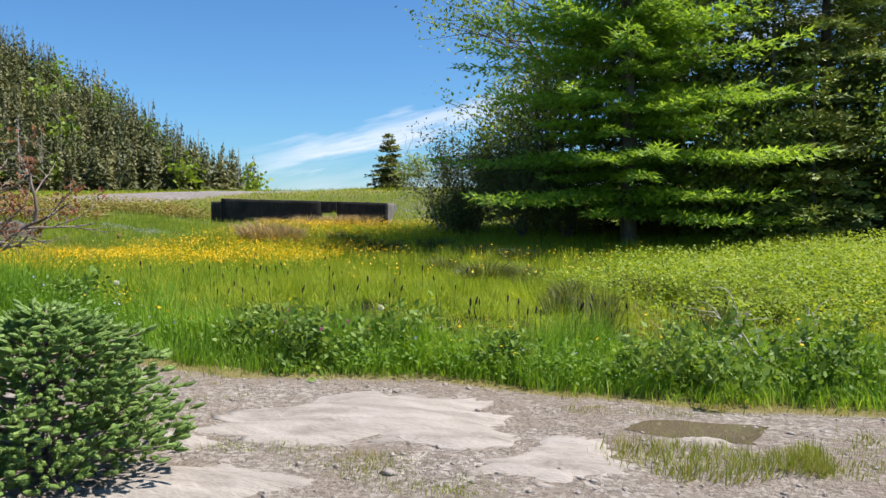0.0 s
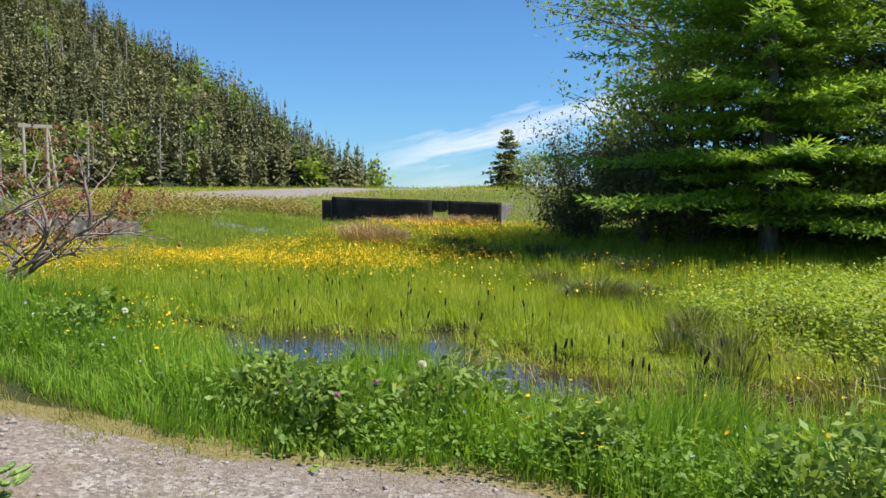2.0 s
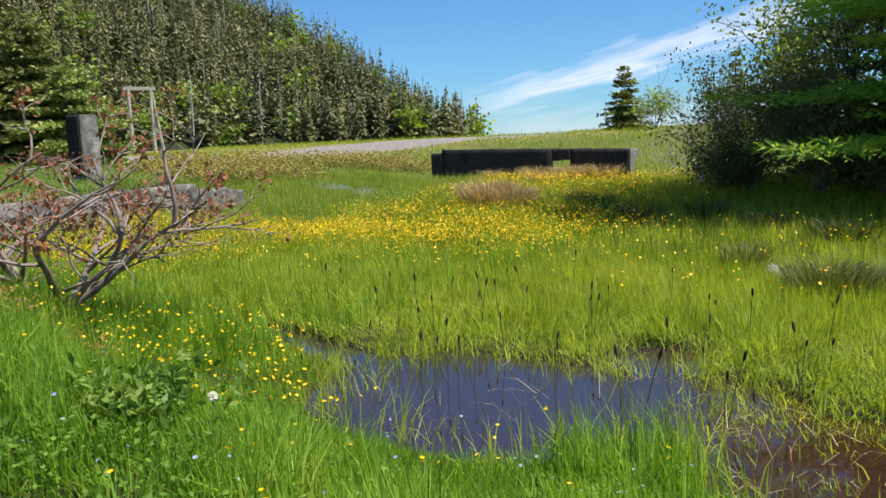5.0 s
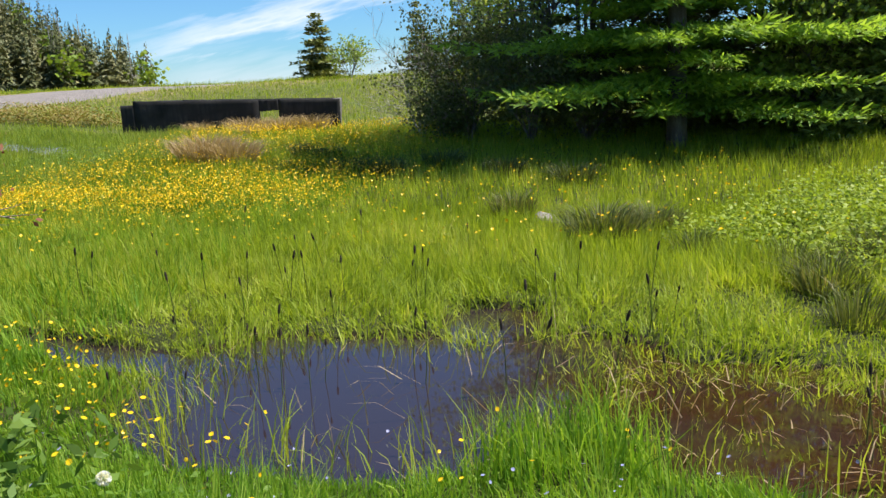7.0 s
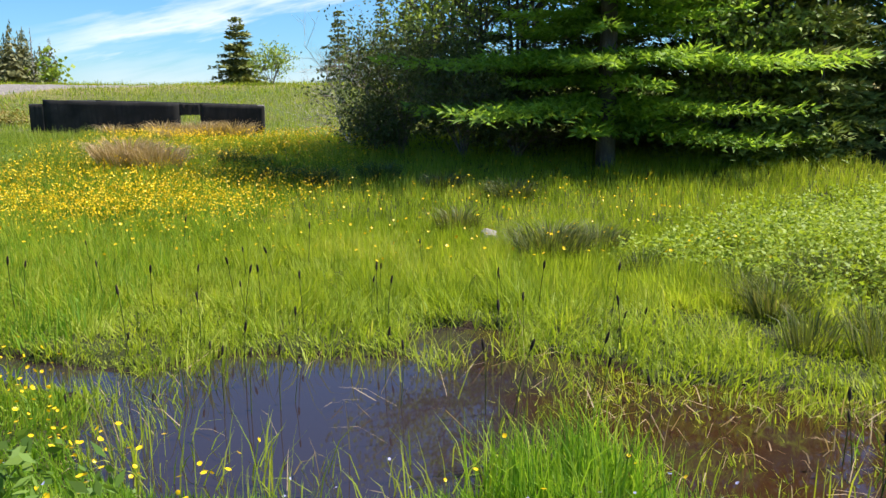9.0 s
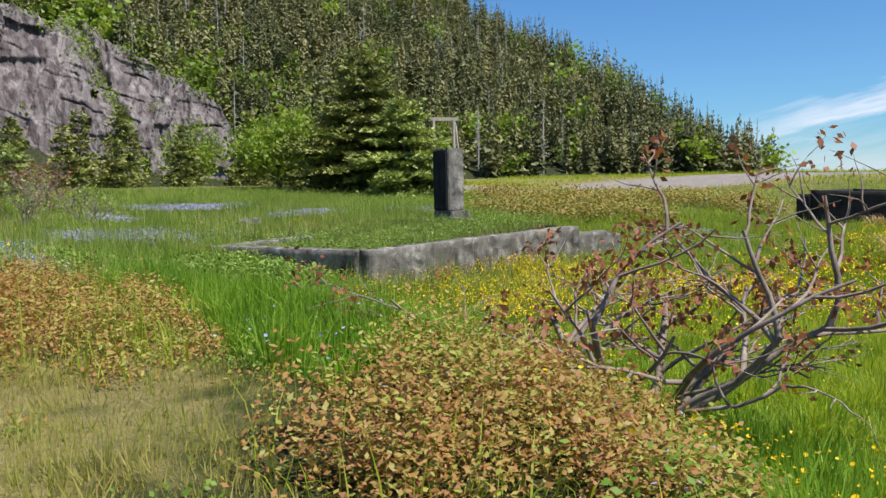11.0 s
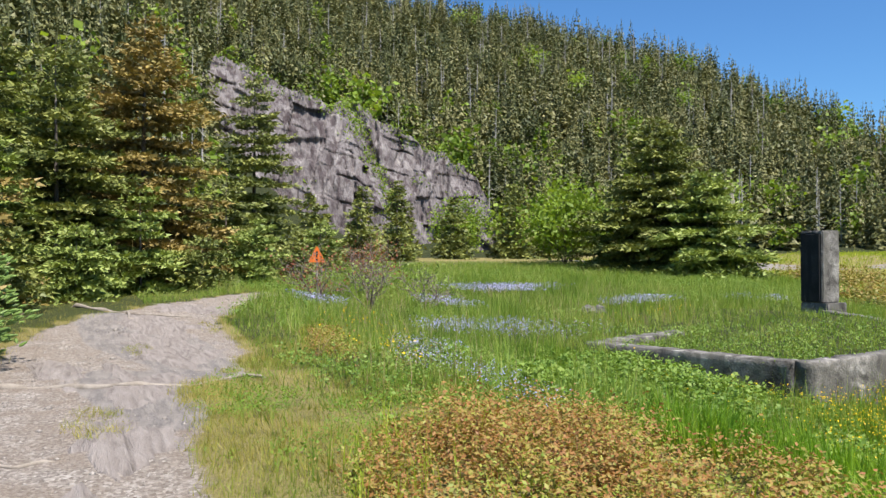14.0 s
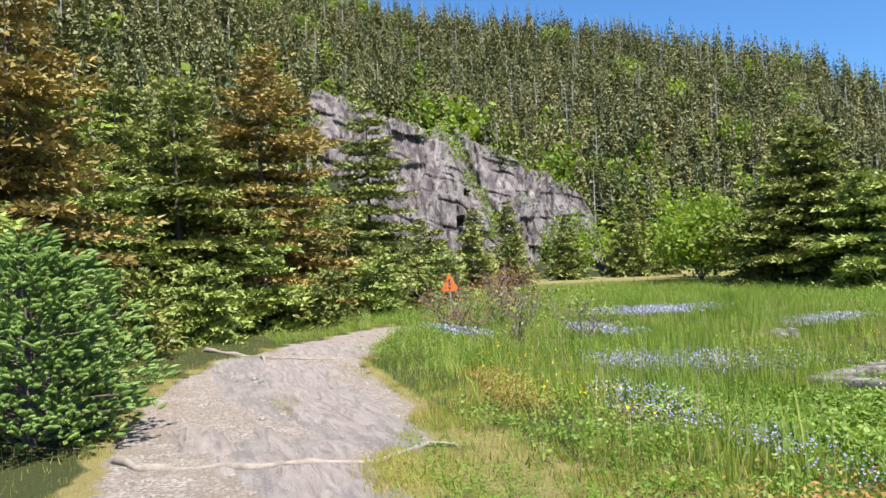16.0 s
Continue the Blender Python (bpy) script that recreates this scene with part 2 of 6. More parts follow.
M_UPLAND = leafy("upland_leaves", [(0.11, 0.15, 0.03), (0.20, 0.23, 0.05), (0.28, 0.25, 0.06), (0.30, 0.20, 0.07), (0.20, 0.21, 0.05)], 0.3, patch=0.6, patch_scale=0.5, leafvar=0.5)
M_SEDGE = leafy("sedge_blades", [(0.10, 0.15, 0.015), (0.23, 0.32, 0.024), (0.37, 0.46, 0.04), (0.53, 0.53, 0.11)], 0.5, patch=0.45, patch_scale=0.5, leafvar=0.6, plantvar=0.3)
M_VERGE = leafy("verge_grass", [(0.12, 0.19, 0.028), (0.24, 0.27, 0.045), (0.37, 0.32, 0.09), (0.48, 0.39, 0.17)], 0.4, patch=0.55, patch_scale=0.6)
M_MOSSY = leafy("path_tufts", [(0.13, 0.19, 0.03), (0.22, 0.27, 0.045), (0.32, 0.31, 0.08), (0.40, 0.34, 0.13)], 0.35, patch=0.4, patch_scale=1.5)
M_RUSH = leafy("rush_stems", [(0.05, 0.075, 0.02), (0.09, 0.12, 0.03), (0.15, 0.17, 0.05), (0.30, 0.24, 0.11)], 0.35)
M_STRAW = leafy("dry_straw", [(0.28, 0.2, 0.1), (0.40, 0.30, 0.17), (0.5, 0.4, 0.25)], 0.3)
M_BRAMBLE = leafy("bramble_leaves", [(0.12, 0.18, 0.022), (0.23, 0.32, 0.035), (0.34, 0.43, 0.05), (0.46, 0.50, 0.11)], 0.45)
M_WEED = leafy("broad_leaves", [(0.05, 0.11, 0.018), (0.12, 0.21, 0.032), (0.22, 0.32, 0.06), (0.34, 0.42, 0.10)], 0.35)
M_HEATH = leafy("heath_leaves", [(0.16, 0.23, 0.03), (0.30, 0.34, 0.06), (0.34, 0.27, 0.07), (0.28, 0.13, 0.05), (0.36, 0.19, 0.06), (0.24, 0.27, 0.06)], 0.3, patch=0.95, patch_scale=1.1, leafvar=0.5, plantvar=0.45)
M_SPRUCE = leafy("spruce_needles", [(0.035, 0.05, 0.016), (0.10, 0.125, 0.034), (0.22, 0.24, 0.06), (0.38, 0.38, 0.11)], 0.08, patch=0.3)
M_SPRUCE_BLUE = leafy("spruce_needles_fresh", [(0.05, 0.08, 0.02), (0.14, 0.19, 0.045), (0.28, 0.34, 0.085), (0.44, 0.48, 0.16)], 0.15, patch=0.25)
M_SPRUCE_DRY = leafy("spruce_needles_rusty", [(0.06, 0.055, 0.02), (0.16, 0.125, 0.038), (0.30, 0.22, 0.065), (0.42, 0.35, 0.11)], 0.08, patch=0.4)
M_SPRUCE_BRUSH = leafy("brush_needles", [(0.05, 0.09, 0.02), (0.12, 0.20, 0.045), (0.25, 0.36, 0.09), (0.46, 0.54, 0.20)], 0.15, patch=0.25, patch_scale=3.0)
M_ALDER = leafy("alder_leaves", [(0.045, 0.06, 0.02), (0.10, 0.125, 0.04), (0.18, 0.21, 0.07), (0.32, 0.33, 0.15)], 0.25)
M_LARCH = leafy("larch_needles", [(0.09, 0.16, 0.025), (0.19, 0.32, 0.045), (0.32, 0.48, 0.07), (0.46, 0.60, 0.11)], 0.48, patch=0.2)
M_LEAF = leafy("birch_leaves", [(0.11, 0.17, 0.03), (0.20, 0.29, 0.055), (0.32, 0.42, 0.10), (0.50, 0.55, 0.24)], 0.45)
M_FOREST = leafy("far_spruce", [(0.022, 0.032, 0.013), (0.07, 0.086, 0.03), (0.145, 0.148, 0.052), (0.22, 0.205, 0.08)], 0.06, patch=0.25, patch_scale=0.05, leafvar=0.38, plantvar=0.62)
M_FOREST_LEAF = leafy("far_birch", [(0.09, 0.15, 0.018), (0.18, 0.27, 0.03), (0.29, 0.38, 0.05)], 0.38, patch=0.2, patch_scale=0.05)
M_SNAG = stony("dead_grey_wood", [(0.2, (0.20, 0.19, 0.17)), (0.8, (0.42, 0.40, 0.37))], 2, 20)
M_YELLOW = leafy("buttercup_petals", [(0.75, 0.46, 0.006), (0.85, 0.55, 0.01), (0.9, 0.62, 0.02)], 0.25, rough=0.35, patch=0.1)
M_BLUE = leafy("forget_me_not_petals", [(0.26, 0.27, 0.52), (0.36, 0.37, 0.60), (0.48, 0.48, 0.68)], 0.3, patch=0.2)
M_BANK = leafy("bank_herb_leaves", [(0.08, 0.16, 0.02), (0.15, 0.27, 0.03), (0.24, 0.37, 0.05)], 0.45)
M_PINK = leafy("clover_petals", [(0.45, 0.2, 0.32), (0.6, 0.32, 0.45)], 0.2, patch=0.1)
M_WHITE = leafy("white_fluff", [(0.7, 0.7, 0.68), (0.8, 0.8, 0.78)], 0.4, patch=0.05)
M_WITHER = leafy("withered_leaves", [(0.12, 0.045, 0.025), (0.26, 0.10, 0.05), (0.38, 0.17, 0.08)], 0.3)
M_PATHROCK = stony("trodden_bedrock", [(0.2, (0.14, 0.117, 0.10)), (0.45, (0.25, 0.215, 0.19)), (0.85, (0.37, 0.327, 0.293))], 1.9, 26, bump=1.0, depth=0.06, stretch=(0.7, 5, 1), warp=1.2)
M_SIGN_DARK = stony("dark_sign_paint", [(0.2, (0.03, 0.02, 0.015)), (0.8, (0.06, 0.04, 0.03))], 5, 40, bump=0.1, depth=0.005)
M_ORANGE = stony("orange_sign_paint", [(0.2, (0.62, 0.12, 0.015)), (0.8, (0.80, 0.19, 0.03))], 3, 40, rough=0.5, bump=0.1, depth=0.005)
M_BARK = stony("grey_bark", [(0.2, (0.06, 0.05, 0.042)), (0.55, (0.13, 0.11, 0.095)), (0.85, (0.24, 0.22, 0.2))], 6, 60, stretch=(1, 1, 0.25))
M_SHRUBBARK = stony("shrub_bark", [(0.2, (0.12, 0.09, 0.075)), (0.6, (0.25, 0.20, 0.17)), (0.9, (0.40, 0.36, 0.32))], 9, 80, stretch=(1, 1, 0.4))
M_PALEBARK = stony("bleached_bark", [(0.2, (0.36, 0.33, 0.28)), (0.8, (0.58, 0.54, 0.47))], 8, 70)
M_CONC = stony("weathered_concrete", [(0.25, (0.035, 0.031, 0.028)), (0.42, (0.10, 0.092, 0.083)), (0.58, (0.19, 0.178, 0.16)), (0.8, (0.42, 0.395, 0.36))], 3.6, 34, bump=1.0, depth=0.025, warp=0.6, streaks=((3.4, 3.4, 0.8), (0.12, 0.113, 0.098)))
# Near-black concrete: old staining, with the shade of unlit faces coloured in.
M_CONC_SHADED = stony("stained_shaded_concrete", [(0.2, (0.012, 0.012, 0.012)), (0.7, (0.04, 0.038, 0.036)), (0.95, (0.11, 0.10, 0.09))], 2.0, 26, bump=0.5, streaks=((7, 7, 0.8), (0.02, 0.02, 0.02)))
M_CLIFF = stony("cliff_rock", [(0.15, (0.05, 0.041, 0.042)), (0.38, (0.125, 0.108, 0.107)), (0.6, (0.20, 0.18, 0.175)), (0.9, (0.36, 0.33, 0.31))], 0.6, 5.5, bump=1.0, depth=0.5, warp=0.9, stretch=(1, 1, 0.25), streaks=((1.3, 1.3, 0.09), (0.07, 0.055, 0.056)))
M_SLAB = stony("pale_slab_rock", [(0.2, (0.19, 0.165, 0.14)), (0.5, (0.31, 0.275, 0.24)), (0.85, (0.41, 0.37, 0.33))], 2.2, 30, bump=0.9, depth=0.03, stretch=(1, 3.2, 1), warp=0.8)
M_TIMBER = stony("grey_timber", [(0.2, (0.22, 0.20, 0.16)), (0.8, (0.44, 0.41, 0.34))], 3, 30, stretch=(4, 4, 0.3))
M_ROOT = stony("bleached_root", [(0.2, (0.17, 0.14, 0.11)), (0.8, (0.34, 0.30, 0.25))], 8, 60, bump=0.7, stretch=(1, 1, 1))
M_CATTAIL = stony("dark_seed_head", [(0.2, (0.012, 0.009, 0.006)), (0.8, (0.05, 0.035, 0.025))], 20, 200)

# ---------- mesh helpers ----------
RNG = np.random.default_rng(7)


def mk(name, V, F, mat, parent=None, label="", smooth=False, rnd=None):
    """One mesh object from a vertex array and a face array (all tris or all quads)."""
    V, F = np.asarray(V, np.float32), np.asarray(F, np.int32)
    me = bpy.data.meshes.new(name)
    k = F.shape[1]
    me.vertices.add(len(V))
    me.vertices.foreach_set("co", V.ravel())
    me.loops.add(F.size)
    me.loops.foreach_set("vertex_index", F.ravel())
    me.polygons.add(len(F))
    me.polygons.foreach_set("loop_start", np.arange(0, F.size, k, dtype=np.int32))
    me.update(calc_edges=True)
    me.materials.append(mat)
    if smooth:
        me.polygons.foreach_set("use_smooth", np.ones(len(F), bool))
    if rnd is not None:
        a = me.attributes.new("rnd", "FLOAT", "POINT")
        a.data.foreach_set("value", np.asarray(rnd, np.float32))
    ob = new(name, me)
    if parent is not None:
        ob.parent = parent
    if label:
        ob["label"] = label
    return ob


def root_at(name, x, y, z, label, category, group="", rz=0.0):
    ob = new(name)
    ob.matrix_world = pose(x, y, z, 0, 0, rz)
    ob.empty_display_size = 0.1
    return tagged(ob, label, category, group)


def S(v, a, b):
    t = np.clip((np.asarray(v, float) - a) / (b - a), 0, 1)
    return t * t * (3 - 2 * t)


def vnoise(x, y, seed=0):
    """Smooth value noise in -1..1."""
    x, y = np.asarray(x, float), np.asarray(y, float)
    xi, yi = np.floor(x).astype(np.int64), np.floor(y).astype(np.int64)
    fx, fy = x - xi, y - yi
    fx, fy = fx * fx * (3 - 2 * fx), fy * fy * (3 - 2 * fy)

    def hsh(a, b):
        n = (a * 374761393 + b * 668265263 + seed * 974634777) & 0xFFFFFFFF
        n = ((n ^ (n >> 13)) * 1274126177) & 0xFFFFFFFF
        return ((n ^ (n >> 16)) & 0xFFFF) / 32767.5 - 1
    a, b, c, d = hsh(xi, yi), hsh(xi + 1, yi), hsh(xi, yi + 1), hsh(xi + 1, yi + 1)
    return (a * (1 - fx) + b * fx) * (1 - fy) + (c * (1 - fx) + d * fx) * fy


def fbm(x, y, seed=0, octaves=4):
    out, amp = 0, 1.0
    for i in range(octaves):
        out = out + amp * vnoise(x * 2 ** i, y * 2 ** i, seed + i)
        amp *= 0.5
    return out / 1.9


# ---------- lie of the land ----------
HILL_C = (-4.0, 4.0)
H_AZ = [-180, 15, 26, 28, 33, 35.4, 42.5, 48, 55, 60.5, 71, 78, 90, 105, 125, 150, 180]
H_EL = [0, 0, 0, 2.2, 6.0, 7.6, 10.9, 13.8, 15.8, 17.2, 18.7, 19.9, 23, 25, 20, 8, 0]
H_R1 = [140, 140, 140, 145, 158, 165, 195, 220, 232, 240, 235, 228, 200, 165, 150, 150, 150]
H_R0 = [115, 115, 115, 114, 110, 108, 104, 100, 96, 93, 88, 80, 48, 40, 38, 45, 60]
C_AZ = [62.6, 63.8, 64.6, 67.0, 68.6, 71.8, 73.7, 74.6, 75.4, 77.2, 79.4, 81.2, 83.3, 84.2, 85.3, 86.6]
C_Z = [0, 8.0, 12.4, 15.2, 16.4, 20.0, 22.8, 22.6, 21.2, 22.6, 24.8, 27.0, 28.2, 25.0, 20.5, 0]


def polar(x, y):
    dx, dy = np.asarray(x, float) - HILL_C[0], np.asarray(y, float) - HILL_C[1]
    return np.degrees(np.arctan2(-dx, dy)), np.hypot(dx, dy)


def pond_field(x, y):
    """Above 0 where there is open water."""
    x, y = np.asarray(x, float), np.asarray(y, float)
    w = 0.18 * fbm(x * 1.1, y * 1.1, 31, 3)
    f = np.full(np.broadcast(x, y).shape, -9.0)
    for cx, cy, rx, ry, tilt in ((-0.7, 8.82, 1.62, 1.15, -0.2), (0.55, 9.2, 0.95, 0.75, 0.0), (3.1, 8.2, 2.3, 0.85, 0.05), (1.7, 8.75, 1.2, 0.6, 0.1),
                                 (-3.2, 9.55, 1.75, 0.24, -0.28), (4.2, 10.2, 0.55, 1.3, 0.2), (0.2, 10.3, 0.5, 0.45, 0.0)):
        c, s = math.cos(tilt), math.sin(tilt)
        u, v = ((x - cx) * c + (y - cy) * s) / rx, (-(x - cx) * s + (y - cy) * c) / ry
        f = np.maximum(f, 1 - np.sqrt(u * u + v * v))
    return f + w


FND = ((-13.16, 11.36), (-13.45, 17.43), (-20.6, 17.1), (-17.25, 10.2))


def in_foundation(x, y):
    """Inside the walls of the near ruin."""
    ok = np.ones(np.broadcast(x, y).shape, bool)
    for (ax, ay), (bx, by) in zip(FND, FND[1:] + FND[:1]):
        ok &= ((bx - ax) * (y - ay) - (by - ay) * (x - ax)) > 0.16 * math.hypot(bx - ax, by - ay)
    return ok


def height(x, y):
    x, y = np.asarray(x, float), np.asarray(y, float)
    sw = 0.20 + 0.15 * S(-x, -2, 0.5) + 0.86 * S(-x, -0.5, 4.5) + 0.05 * S(-x, 5, 16) + 0.3 * S(-x, 17, 28)
    y0 = 5.3 + 1.1 * S(-x, 2, 6)
    fall = 1 - S(y, y0, y0 + 2.6)
    north = 0.62 * S(y, 15, 31) + 2.0 * S(y, 31.5, 50)
    west = (1.25 * S(-x, 8.5, 21.5) + 1.0 * S(-x, 22, 45)) * S(y, -10, 4)
    east = 0.45 * S(x, 4, 12) * S(y, 9, 14)
    low = 0.06 + np.maximum(north, west) + east
    a = sw * fall
    h = 0.5 * (a + low + np.sqrt((a - low) ** 2 + 0.006)) - 0.02
    h = h + 0.035 * fbm(x * 0.9, y * 0.9, 3) + 0.10 * fbm(x * 0.16, y * 0.16, 9) * S(np.hypot(x, y - 6), 10, 24)
    h = h + 0.26 * np.exp(-((x + 5.3) / 1.3) ** 2 - ((y - 8.1) / 0.9) ** 2)
    w = S(pond_field(x, y), -0.16, 0.16)
    h = h * (1 - w) - 0.15 * w
    h = np.where(in_foundation(x, y), 0.98 + 0.42 * S(y, 11, 18) + 0.03 * fbm(x, y, 5), h)
    az, r = polar(x, y)
    h = h - 0.09 * np.clip(y - 56, 0, 400) * S(-az, -30, -16)
    r0, r1, el = np.interp(az, H_AZ, H_R0), np.interp(az, H_AZ, H_R1), np.interp(az, H_AZ, H_EL)
    top = np.maximum(np.tan(np.radians(el)) * r1 - 5.0, 0)
    k = np.clip((r - r0) / (r1 - r0), 0, 1)
    hill = top * k ** 1.05 * (1 - 0.35 * S(r, r1, r1 + 300)) + 1.6 * fbm(x * 0.03, y * 0.03, 21) * S(k, 0.0, 0.3) * (top > 5)
    crag = np.interp(az, C_AZ, C_Z, left=0, right=0) * S(r, 95, 107) * (1 - S(r, 150, 190))
    return np.where(crag > 0.5, np.maximum(h + hill, crag), h + hill)


def path_field(x, y):
    """Above 0.5 on the trodden path."""
    mid = np.interp(x, [-30, -26, -23, -20, -17, -14, -11, -6, -3, 0, 3, 8, 20], [8.0, 5.4, 3.2, 2.4, 2.35, 1.7, 1.6, 1.1, 1.3, 3.3, 3.7, 3.2, 1.0])
    half = np.interp(x, [-30, -26, -23, -20, -17, -14, -11, -6, -2, 1, 5, 20], [0.7, 0.9, 1.3, 1.65, 1.75, 1.1, 1.1, 1.4, 1.7, 1.55, 1.5, 1.5])
    d = np.abs(y - mid) - half + 0.28 * fbm(x * 0.8, y * 0.8, 44)
    bare = 1 - np.hypot((x + 8.9) / 0.95, (y - 3.25) / 0.42) + 0.35 * fbm(x * 1.7, y * 1.7, 46)
    return np.maximum((1 - S(d, -0.4, 0.4)) * S(x, -29, -26.5), 0.75 * S(bare, -0.1, 0.4))


def rock_field(x, y):
    """Above 0.5 on bare bedrock."""
    f = np.zeros(np.broadcast(x, y).shape)
    for cx, cy, rx, ry, a in ((-26, 46, 7.5, 4.0, 0.5), (-40, 34, 9.0, 3.5, 0.7), (-19.5, 49, 4.5, 2.5, 0.2), (-32, 44, 5, 2.5, 0.4), (-19, 2.7, 4.6, 0.95, 0.15), (-14.2, 2.3, 2.2, 0.55, 0.15)):
        c, s = math.cos(a), math.sin(a)
        u, v = ((x - cx) * c + (y - cy) * s) / rx, (-(x - cx) * s + (y - cy) * c) / ry
        f = np.maximum(f, 1 - S(np.sqrt(u * u + v * v) + 0.25 * fbm(x * 0.4, y * 0.4, 51), 0.7, 1.15))
    return f


def build_ground():
    r = np.concatenate([np.arange(0.05, 13.0, 0.15), 13.0 * 1.038 ** np.arange(0, 145)])
    n = 420
    th = np.linspace(0, 2 * np.pi, n, endpoint=False)
    X = HILL_C[0] + np.outer(r, np.cos(th))
    Y = HILL_C[1] + np.outer(r, np.sin(th))
    Z = height(X, Y)
    V = np.stack([X, Y, Z], -1).reshape(-1, 3)
    i, j = np.meshgrid(np.arange(len(r) - 1), np.arange(n), indexing="ij")
    j2 = (j + 1) % n
    F = np.stack([i * n + j, (i + 1) * n + j, (i + 1) * n + j2, i * n + j2], -1).reshape(-1, 4)
    ob = mk("ground", V, F, M_GROUND, smooth=True)
    x, y, z = V.T
    az, rr = polar(x, y)
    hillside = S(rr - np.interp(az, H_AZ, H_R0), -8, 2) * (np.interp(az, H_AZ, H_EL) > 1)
    dry = 0.75 * (1 - S(np.abs(path_field(x, y) - 0.35), 0.1, 0.5)) + 0.5 * S(rr, 35, 50)
    dry = np.maximum(dry, 0.6 * (1 - S(np.hypot((x + 14.5) / 5, (y - 3.4) / 1.7), 0.5, 1.1)))
    dry = np.maximum(dry, 0.62 * (1 - S(np.hypot((x + 9) / 6, (y - 4.0) / 2.6), 0.5, 1.2)))
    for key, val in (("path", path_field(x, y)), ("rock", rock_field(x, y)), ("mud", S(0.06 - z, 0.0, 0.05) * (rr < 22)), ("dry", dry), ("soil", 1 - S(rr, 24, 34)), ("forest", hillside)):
        a = ob.data.attributes.new(key, "FLOAT", "POINT")
        a.data.foreach_set("value", val.astype(np.float32))
    return tagged(ob, "green meadow, gravel path and wooded slope", "ground", kind="structure")


ground = build_ground()


def build_water():
    n, m = 60, 36
    X, Y = np.meshgrid(np.linspace(-6.5, 7.5, n), np.linspace(6.6, 14.5, m), indexing="ij")
    V = np.stack([X, Y, np.zeros_like(X)], -1).reshape(-1, 3)
    i, j = np.meshgrid(np.arange(n - 1), np.arange(m - 1), indexing="ij")
    F = np.stack([i * m + j, (i + 1) * m + j, (i + 1) * m + j + 1, i * m + j + 1], -1).reshape(-1, 4)
    return tagged(mk("water", V, F, M_WATER, smooth=True), "still brown bog pond reflecting the blue sky", "pond", kind="structure")


build_water()


# ---------- builders of shape ----------
def tube(pts, radii, sides=6):
    """A tapered tube along points: vertex and quad arrays."""
    pts = np.asarray(pts, float)
    n = len(pts)
    d = np.gradient(pts, axis=0)
    d /= np.linalg.norm(d, axis=1)[:, None] + 1e-9
    ref = np.where(np.abs(d[:, 2:3]) > 0.9, [[1.0, 0, 0]], [[0, 0, 1.0]])
    u = np.cross(d, ref)
    u /= np.linalg.norm(u, axis=1)[:, None] + 1e-9
    w = np.cross(d, u)
    a = np.linspace(0, 2 * np.pi, sides, endpoint=False)
    ring = u[:, None] * np.cos(a)[None, :, None] + w[:, None] * np.sin(a)[None, :, None]
    V = (pts[:, None] + ring * np.asarray(radii, float)[:, None, None]).reshape(-1, 3)
    i, j = np.meshgrid(np.arange(n - 1), np.arange(sides), indexing="ij")
    j2 = (j + 1) % sides
    F = np.stack([i * sides + j, i * sides + j2, (i + 1) * sides + j2, (i + 1) * sides + j], -1).reshape(-1, 4)
    return V, F


def join(chunks):
    Vs, Fs, o = [], [], 0
    for V, F in chunks:
        Vs.append(V)
        Fs.append(F + o)
        o += len(V)
    return np.concatenate(Vs), np.concatenate(Fs)


def wall_mesh(p0, p1, z0, z1, bottom, thick, rng, seg=40, chip=0.008):
    """A cast wall along a line, its top edges rounded and chipped; z0 and z1 are the heights of its top at the two ends."""
    p0, p1 = np.array(p0, float), np.array(p1, float)
    d = (p1 - p0) / np.linalg.norm(p1 - p0)
    nrm = np.array([-d[1], d[0]])
    t = np.linspace(0, 1, seg)
    b = 0.012
    prof = [(-0.5, 0.0), (-0.5, 0.55), (-0.5, 0.9), (-0.5, 1.0), (-0.5, 1.0), (0.5, 1.0), (0.5, 1.0), (0.5, 0.9), (0.5, 0.55), (0.5, 0.0)]
    k = len(prof)
    V = np.zeros((seg, k, 3))
    for i, ti in enumerate(t):
        top = z0 + (z1 - z0) * ti + rng.normal(0, chip * 0.6)
        c = p0 + (p1 - p0) * ti
        for j, (s, f) in enumerate(prof):
            off = s * thick
            z = bottom + (top - bottom) * f
            if j == 3 or j == 6:
                z -= b + abs(rng.normal(0, chip))
            if j == 4 or j == 5:
                off -= math.copysign(b + abs(rng.normal(0, chip)), s)
            off += rng.normal(0, 0.004)
            V[i, j, :2] = c + nrm * off
            V[i, j, 2] = z
    i, j = np.meshgrid(np.arange(seg - 1), np.arange(k - 1), indexing="ij")
    F = np.stack([i * k + j, (i + 1) * k + j, (i + 1) * k + j + 1, i * k + j + 1], -1).reshape(-1, 4)
    V = V.reshape(-1, 3)
    caps = []
    for base, flip in ((0, False), ((seg - 1) * k, True)):
        for a in range(k // 2 - 1):
            q = [base + a, base + a + 1, base + k - 2 - a, base + k - 1 - a]
            caps.append(q[::-1] if flip else q)
    return V, np.concatenate([F, np.array(caps)])


